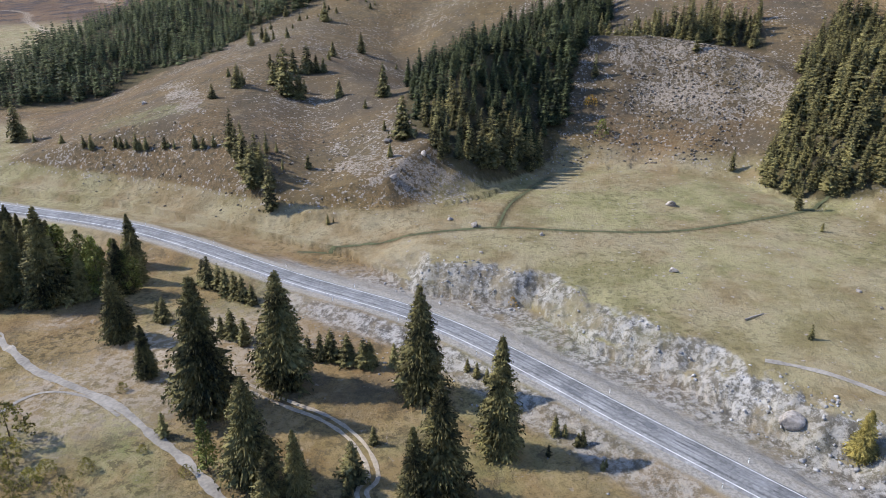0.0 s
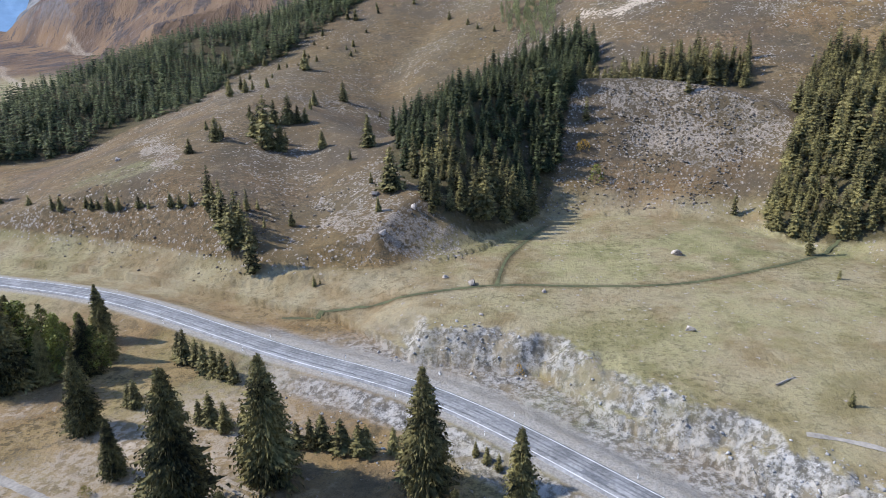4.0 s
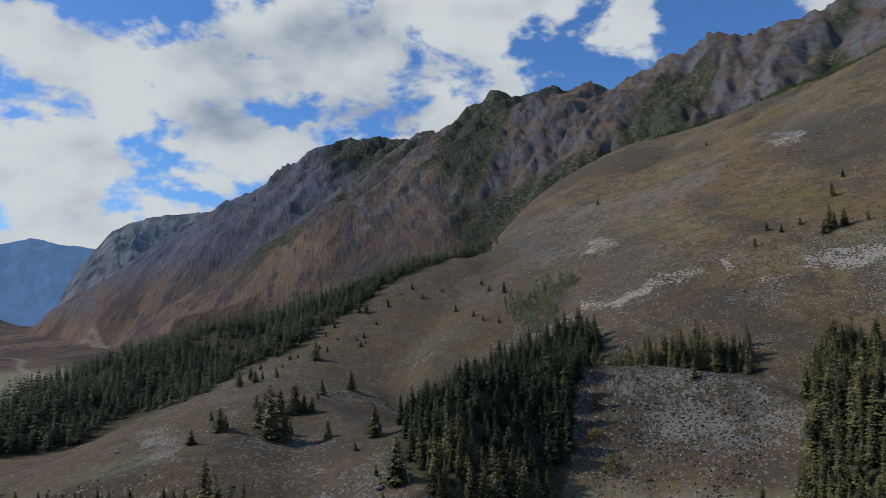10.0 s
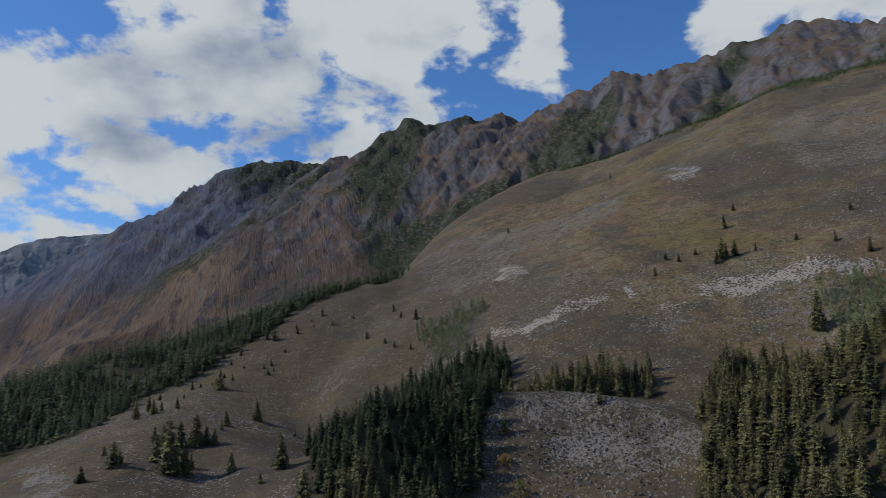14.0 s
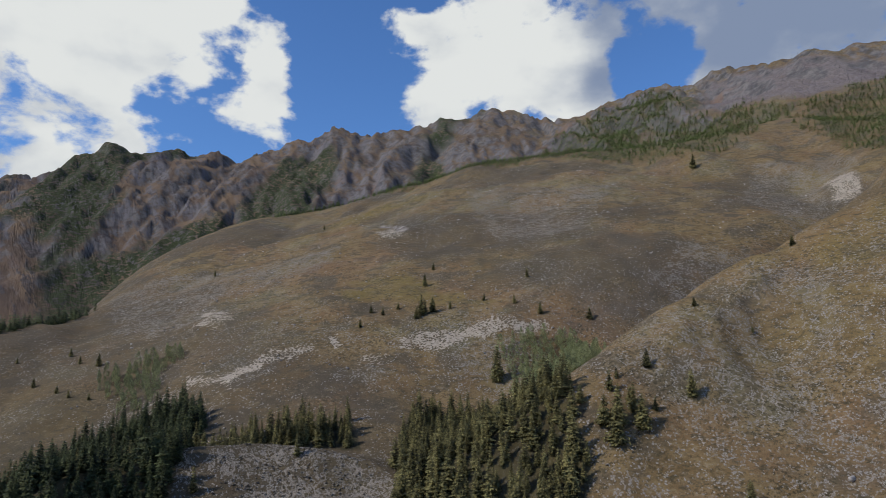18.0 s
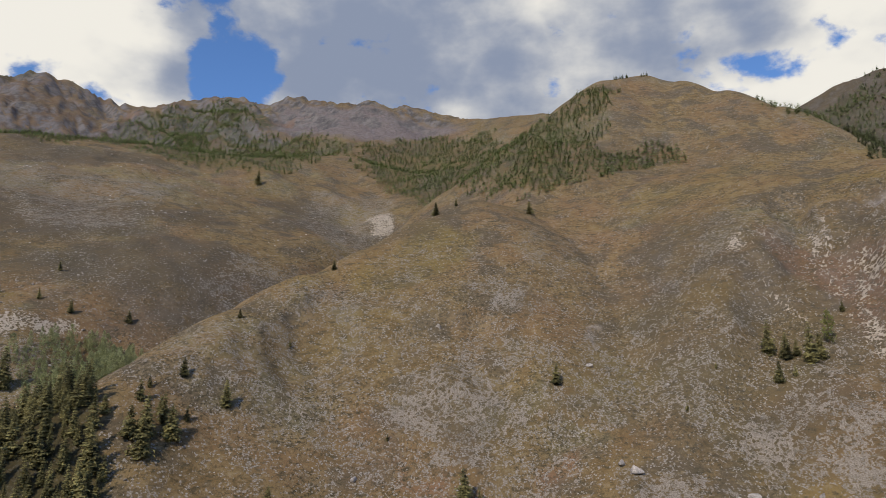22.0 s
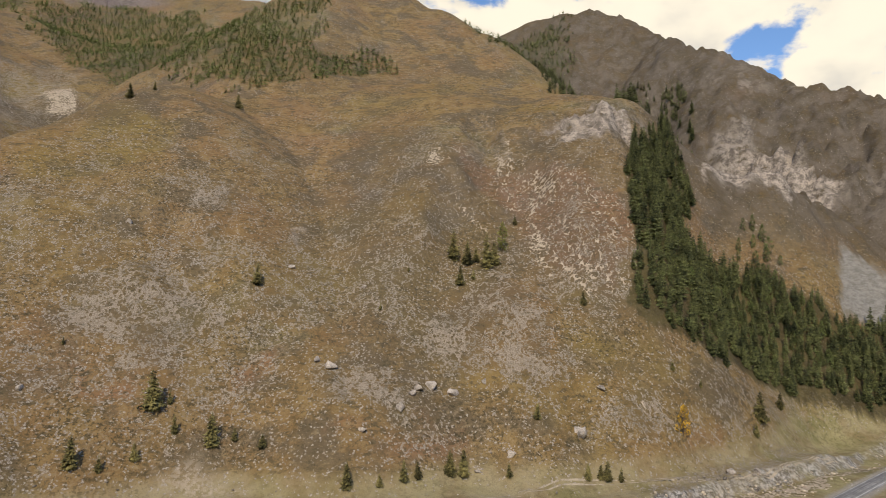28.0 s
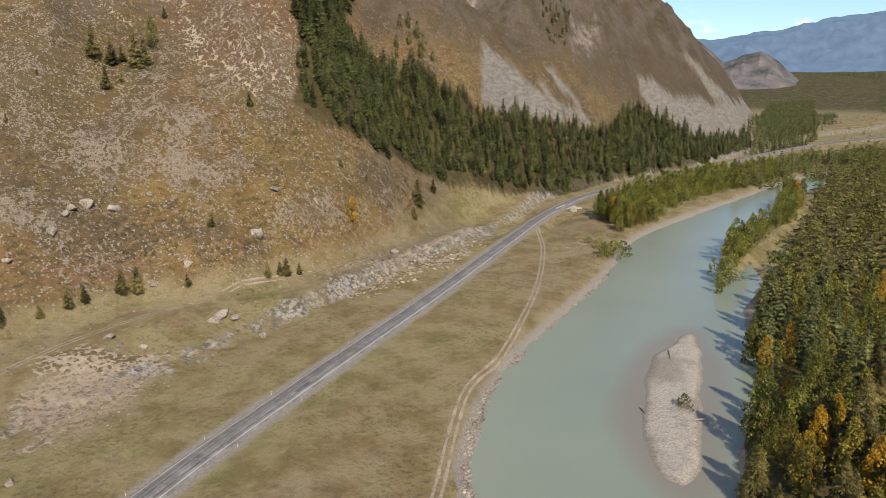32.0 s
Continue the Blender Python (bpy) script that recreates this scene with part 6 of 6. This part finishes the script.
DULLSTONE = simple("turf_stone", (0.155, 0.128, 0.10), 0.9, 1.5, 0.5, 0.5, 0.5)
CUTSTONE = simple("cut_stone", (0.30, 0.285, 0.265), 0.9, 1.2, 0.5, 0.4, 0.5)
STONES = [stone_arrays(i) for i in range(5)]
BOULDERS = [stone_arrays(100 + i, 0.75) for i in range(5)]
for i, (x, y, w) in enumerate([(112, 229, 5.5), (33, 212, 3.6), (25, 220, 2.3), (88, 168, 3.3), (87, 99, 5.5), (5, 244, 4.5), (4, 274, 3.9), (18, 259, 3.3), (55, 202, 2.4), (32, 188, 1.8), (-125, 365, 4.0), (305, -107, 8.1), (334, 7, 6.6), (327, -35, 6.0), (332, -42, 7.2), (323, -32, 5.4), (330, -53, 6.1), (314, -26, 5.8), (334, -68, 4.5), (328, -125, 5.2), (297, -73, 5.1), (301, -8, 3.5), (338, 13, 4.4), (407, 30, 4.7), (392, -11, 3.9), (412, 122, 4.9), (307, 132, 4.4)]):
    ob = new("boulder", shared(("boulder", i % 5), BOULDERS[i % 5], STONE))
    z = float(height(np.array([x]), np.array([y]))[0])
    ob.matrix_basis = Matrix.Translation((x, y, z + w * 0.12)) @ Euler((0, 0, i * 1.7)).to_matrix().to_4x4() @ Matrix.Diagonal((w, w, w, 1))
    tagged(ob, "grey weathered boulder lying in the meadow" if y > 150 else "pale grey boulder on the stony slope", "boulder", "boulders")
for i, (x, y, w) in enumerate([(262, -75, 8.4), (259, -80, 4.7), (259, -71, 5.1), (306, -107, 7.0), (257, -34, 4.9), (251, -36, 3.5), (247, -43, 3.0), (241, -84, 4.0), (181, 2, 3.6), (294, -57, 3.6), (307, -194, 6.7), (303, -179, 5.3)]):
    ob = new("boulder", shared(("boulder", i % 5), BOULDERS[i % 5], STONE))
    z = float(height(np.array([x]), np.array([y]))[0])
    ob.matrix_basis = Matrix.Translation((x, y, z + w * 0.1)) @ Euler((0, 0, i * 2.3)).to_matrix().to_4x4() @ Matrix.Diagonal((w, w, w * 0.9, 1))
    tagged(ob, "pale boulder on the grassy terrace by the track", "boulder", "boulders")


def strew(name, poly, count, low, high, variants, material, label, seed, stretch=1.0, category="stones"):
    g = np.random.default_rng(seed)
    p = np.array(poly, float)
    (x0, y0), (x1, y1) = p.min(0), p.max(0)
    x, y = g.uniform(x0, x1, count), g.uniform(y0, y1, count)
    keep = inside(x, y, poly) & (fbm(x, y, 30, 3, seed) + g.uniform(-0.35, 0.35, count) > -0.05) & (along(x, y, ROAD_LINE)[0] > 8)
    x, y = x[keep], y[keep]
    h = low + (high - low) * g.uniform(0, 1, len(x)) ** 4
    return wood_mesh(name, np.stack([x, y, h], -1), variants, material, label, category)


low_stones = [(v + np.array([0, 0, 0.2], np.float32), f) for v, f in STONES]
strew("spur_stones", [(160, 225), (262, 106), (280, 0), (280, -100), (390, -150), (470, -200), (590, -240), (640, -100), (640, 150), (480, 210), (300, 225)], 2600, 0.3, 1.8, low_stones, DULLSTONE, "pale stones strewn over the dry spur", 31)
strew("mound_stones", [(70, 296), (150, 276), (190, 300), (185, 330), (120, 358), (72, 345)], 8000, 0.3, 1.9, low_stones, DULLSTONE, "grey boulder field on the mound", 32)
strew("knoll_stones", [(-180, 320), (-110, 275), (-50, 238), (40, 236), (45, 262), (5, 300), (-60, 290), (-150, 330)], 3500, 0.35, 1.8, low_stones, DULLSTONE, "stones scattered over the knoll", 33)
strew("slope_stones", [(80, 390), (330, 300), (700, 330), (1000, 420), (1000, 900), (600, 1100), (250, 900), (90, 560)], 9000, 0.6, 3.0, low_stones, STONE, "stones on the brown hillside", 34)
strew("terrace_stones", [(100, 85), (200, 25), (270, -120), (285, -100), (275, 60), (200, 150), (165, 215)], 2500, 0.3, 1.8, low_stones, STONE, "stones lying on the grassy terrace", 35)
SHRUB = simple("juniper", (0.045, 0.04, 0.022), 0.85, 2.0, 0.4, 0.0, 0.35)
tufts = [leafy_arrays(200 + i, 5, 5, 0.5, 0.1) for i in range(3)]
strew("spur_shrubs", [(160, 225), (262, 106), (280, 0), (280, -100), (390, -150), (470, -200), (590, -240), (640, -100), (640, 150), (480, 210), (300, 225)], 15000, 0.4, 1.4, tufts, SHRUB, "low dark juniper tufts among the stones", 36, category="shrubs")
strew("flat_shrubs", [(-130, 150), (-100, 130), (-60, 100), (-30, 70), (-60, 60), (-160, 110)], 5200, 0.6, 2.6, [leafy_arrays(205 + i, 8, 8, 0.5, 0.06, 1.3) for i in range(3)], simple("dry_shrub", (0.15, 0.125, 0.05), 0.85, 2.0, 0.5, 0.0, 0.5, 0.3, (0.21, 0.19, 0.07)), "dry shrubs and tall grass on the river flat", 37, category="shrubs")
strew("hill_tufts", [(-160, 330), (-60, 300), (10, 300), (20, 420), (60, 560), (90, 700), (0, 640), (-110, 520)], 5000, 0.5, 1.9, tufts, SHRUB, "dark tufts and low shrubs on the rolling hill", 52, category="shrubs")
strew("meadow_tufts", [(-100, 265), (0, 215), (60, 165), (100, 90), (200, 40), (270, -60), (260, 100), (160, 215), (150, 260), (80, 280)], 1800, 0.2, 0.8, tufts, SHRUB, "grass tufts and low shrubs on the terrace", 38, category="shrubs")

strew("bank_rubble", [(-2, 184), (14, 168), (48, 150), (62, 125), (75, 108), (92, 80), (108, 86), (92, 112), (72, 134), (55, 160), (20, 188)], 7000, 0.25, 1.5, low_stones, CUTSTONE, "pale rubble along the road cutting", 44)
strew("verge_rubble", [(-34, 172), (8, 141), (51, 87), (96, 30), (84, 20), (42, 76), (0, 130), (-40, 158)], 5200, 0.25, 1.3, low_stones, CUTSTONE, "grey rubble tipped below the road", 45)
strew("bluff_rubble", [(275, -116), (281, -147), (299, -191), (335, -260), (383, -326), (324, -274), (279, -198), (257, -140), (265, -127)], 5200, 0.4, 2.6, low_stones, simple("bluff_stone", (0.36, 0.30, 0.225), 0.9, 1.2, 0.4, 0.4, 0.4), "pale rubble of the eroded bluff above the road", 50)
strew("track_rubble", [(291, -144), (306, -177), (310, -217), (293, -197), (291, -168), (284, -143)], 1500, 0.4, 2.4, low_stones, STONE, "blocks of rock beside the track", 51)
strew("field_stones", [(235, 1), (243, -24), (236, -47), (221, -50), (190, -16), (194, 3)], 2600, 0.25, 1.1, low_stones, STONE, "pale stones over the bare patch of the terrace", 46)

strew("terrace_shrubs", [(190, -20), (262, -100), (300, -200), (350, -290), (330, -303), (262, -190), (200, -90), (160, -20)], 2600, 0.3, 1.9, tufts, SHRUB, "dark low shrubs on the terrace above the road", 47, category="shrubs")
strew("bank_shrubs", [(110, -55), (200, -150), (300, -265), (330, -300), (300, -310), (200, -190), (100, -80)], 2200, 0.25, 1.3, tufts, SHRUB, "small shrubs in the dry riverside grass", 48, category="shrubs")
crags = scatter([(570, -523), (581, -581), (533, -526), (539, -505)], 7, 49, 9, 16, 0.1, 4.0)
wood_mesh("crag_spruces", crags, CROWNS["far"], NEEDLE, "clump of spruces in a cleft of the rocky mountain", "trees")

# ---- roadside posts ----
POST = simple("post_white", (0.7, 0.7, 0.68), 0.6, 3, 0.1, 0)
BLACK = simple("post_and_pipe_black", (0.03, 0.03, 0.03), 0.6, 3, 0.1, 0)


def box(name, x0, x1, y0, y1, z0, z1, material, parent):
    bm = bmesh.new()
    bmesh.ops.create_cube(bm, size=1)
    for v in bm.verts:
        v.co = Vector(((x0 + x1) / 2 + v.co.x * (x1 - x0), (y0 + y1) / 2 + v.co.y * (y1 - y0), (z0 + z1) / 2 + v.co.z * (z1 - z0)))
    me = bpy.data.meshes.new(name)
    bm.to_mesh(me)
    bm.free()
    me.materials.append(material)
    ob = new(name, me)
    ob.parent = parent
    return ob


first = None
for i in range(20, len(ROAD_FINE) - 160, 11):
    p, q = Vector(ROAD_FINE[i][:2]), Vector(ROAD_FINE[i + 1][:2])
    d = (q - p).normalized()
    for s in (-5.4, 5.4):
        o = p + Vector((-d.y, d.x)) * s
        z = float(height(np.array([o.x]), np.array([o.y]))[0])
        m = Matrix.Translation((o.x, o.y, z)) @ Matrix.Rotation(math.atan2(d.y, d.x), 4, "Z")
        if first is None:
            first = new("delineator_post")
            box("shaft", -0.07, 0.07, -0.06, 0.06, -0.1, 0.75, POST, first)
            box("band", -0.074, 0.074, -0.064, 0.064, 0.75, 0.95, BLACK, first)
            box("cap", -0.07, 0.07, -0.06, 0.06, 0.95, 1.1, POST, first)
            first.matrix_basis = m
            tagged(first, "white roadside delineator post with a black band", "road post", "roadside posts")
        else:
            copy_thing(first, m)


# ---- culvert and parapets ----
CONCRETE = simple("concrete", (0.52, 0.50, 0.47), 0.85, 1.5, 0.2, 0.2)


def local(x, y, z, turn):
    return Matrix.Translation((x, y, z)) @ Matrix.Rotation(turn, 4, "Z")


cx, cy = 360.5, -367.5
turn = math.atan2(-95, 42)
culvert = tagged(new("culvert"), "pale concrete culvert headwall below the road", "culvert")
box("headwall", -5, 5, -0.3, 0.3, -3.2, 0.9, CONCRETE, culvert)
box("wing_wall", -5.6, -5.0, -4.5, 0.3, -3.2, 0.3, CONCRETE, culvert)
box("wing_wall", 5.0, 5.6, -4.5, 0.3, -3.2, 0.3, CONCRETE, culvert)
box("apron", -5, 5, -4.5, -0.3, -3.3, -2.4, CONCRETE, culvert)
# black panel stands in for the shade inside the pipe
box("opening", -1.6, 1.6, -0.42, -0.3, -2.4, -0.4, BLACK, culvert)
culvert.matrix_basis = local(cx, cy, 0.2, turn)
for s in (-5.0, 5.0):
    o = Vector((cx, cy)) + Vector((0.915, 0.404)) * (10.5 if s > 0 else 2.2)
    rail = tagged(new("parapet_rail"), "low white-painted parapet beside the road", "parapet", "parapets at the culvert")
    for k in range(5):
        box("post", -8.1 + 4 * k, -7.85 + 4 * k, -0.12, 0.12, -0.4, 0.9, POST, rail)
    box("top_rail", -8.3, 8.4, -0.1, 0.1, 0.72, 0.95, POST, rail)
    box("lower_rail", -8.3, 8.4, -0.08, 0.08, 0.3, 0.48, POST, rail)
    rail.matrix_basis = local(o.x, o.y, 0.1, turn)

# ---- driftwood and snags ----
GREYWOOD = simple("bleached_wood", (0.34, 0.30, 0.25), 0.9, 5, 0.3, 0.3)


def log_thing(x, y, length, turn, label, roots=3, name="driftwood_log"):
    """A bleached trunk with broken branches, lying on the ground."""
    z = float(height(np.array([x]), np.array([y]))[0])
    e = tagged(new(name), label, "log", "driftwood" if name == "driftwood_log" else "")

    def limb(part, a, b_, w0, w1):
        a, b_ = Vector(a), Vector(b_)
        d = (b_ - a).normalized()
        u = d.orthogonal().normalized()
        v = d.cross(u)
        vs, fs = [], []
        for p, w in ((a, w0), ((a + b_) / 2 + u * w0 * 0.4, (w0 + w1) / 2), (b_, w1)):
            for k in range(6):
                t = 6.2832 * k / 6
                vs.append(p + u * math.cos(t) * w + v * math.sin(t) * w)
        for r in range(2):
            for k in range(6):
                fs.append((r * 6 + k, r * 6 + (k + 1) % 6, r * 6 + 6 + (k + 1) % 6, r * 6 + 6 + k))
        o = new(part, mesh_from(part, [q[:] for q in vs], fs, GREYWOOD))
        o.parent = e
    limb("log", (-length / 2, 0, 0.22), (length / 2, 0, 0.32), 0.28, 0.12)
    for k in range(roots):
        p = length * (0.1 + 0.13 * k)
        limb("branch", (p, 0, 0.3), (p + 0.9, (-1) ** k * 1.3, 0.9), 0.07, 0.02)
    e.matrix_basis = local(x, y, z, turn)
    return e


for x, y, ln, tn in [(153.5, -212.4, 5.0, 0.6), (141.3, -193.1, 8.0, 2.3), (119.3, -152.8, 6.0, 2.6), (106.7, -159.2, 9.0, 1.2), (111.2, -159.0, 7.0, 1.6), (111.5, -164.5, 6.0, 2.0)]:
    log_thing(x, y, ln, tn, "bleached driftwood trunk lying on the gravel island")
sx, sy = 98.1, 137.6
log_thing(sx, sy, 7, 0.4, "fallen grey tree trunk lying in the meadow", 4, "fallen_trunk")
bx, by = 113.7, -163.7
plant("bush", bx, by, 4.6, "green willow bush on the gravel island", "bush", "bush", LEAF)
for x, y, h in [(247, -283, 10.4), (248, -277, 8.4), (250, -294, 9.7), (261, -287, 6.5), (275, -293, 4.0)]:
    plant("bush", x, y, h, "green willow thicket on the river bank", "bush", "bush", LEAF, "willows on the bank")
dry_tuft = [leafy_arrays(210 + i, 5, 5, 0.5, 0.1) for i in range(2)]
strew("island_plants", [(88.9, -126.9), (105.7, -137.3), (126.1, -161.1), (150.7, -199.0), (159.7, -222.4), (142.1, -210.3), (106.7, -162.4), (87.4, -129.0)], 500, 0.25, 0.9, dry_tuft, simple("sand_plants", (0.13, 0.11, 0.05), 0.85, 2, 0.4, 0, 0.3), "sparse dry plants on the gravel island", 41, category="plants")
strew("island_stones", [(88.9, -126.9), (105.7, -137.3), (126.1, -161.1), (150.7, -199.0), (159.7, -222.4), (142.1, -210.3), (106.7, -162.4), (87.4, -129.0)], 2200, 0.15, 0.7, low_stones, STONE, "cobbles on the gravel island", 42)
edge = spline([(114.9, -84.9), (137.9, -104.0), (164.6, -138.4), (194.6, -193.9), (235.4, -274.7), (264.6, -323.0)], 4)
g = np.random.default_rng(43)
k = g.integers(0, len(edge) - 1, 1500)
f_ = g.uniform(size=1500)
px = np.array([edge[i][0] + (edge[i + 1][0] - edge[i][0]) * q for i, q in zip(k, f_)]) + g.normal(0, 0.8, 1500)
py = np.array([edge[i][1] + (edge[i + 1][1] - edge[i][1]) * q for i, q in zip(k, f_)]) + g.normal(0, 0.8, 1500)
wood_mesh("bank_stones", np.stack([px, py, 0.4 + 1.3 * g.uniform(size=1500) ** 2], -1), low_stones, STONE, "pale stones edging the river bank", "stones")
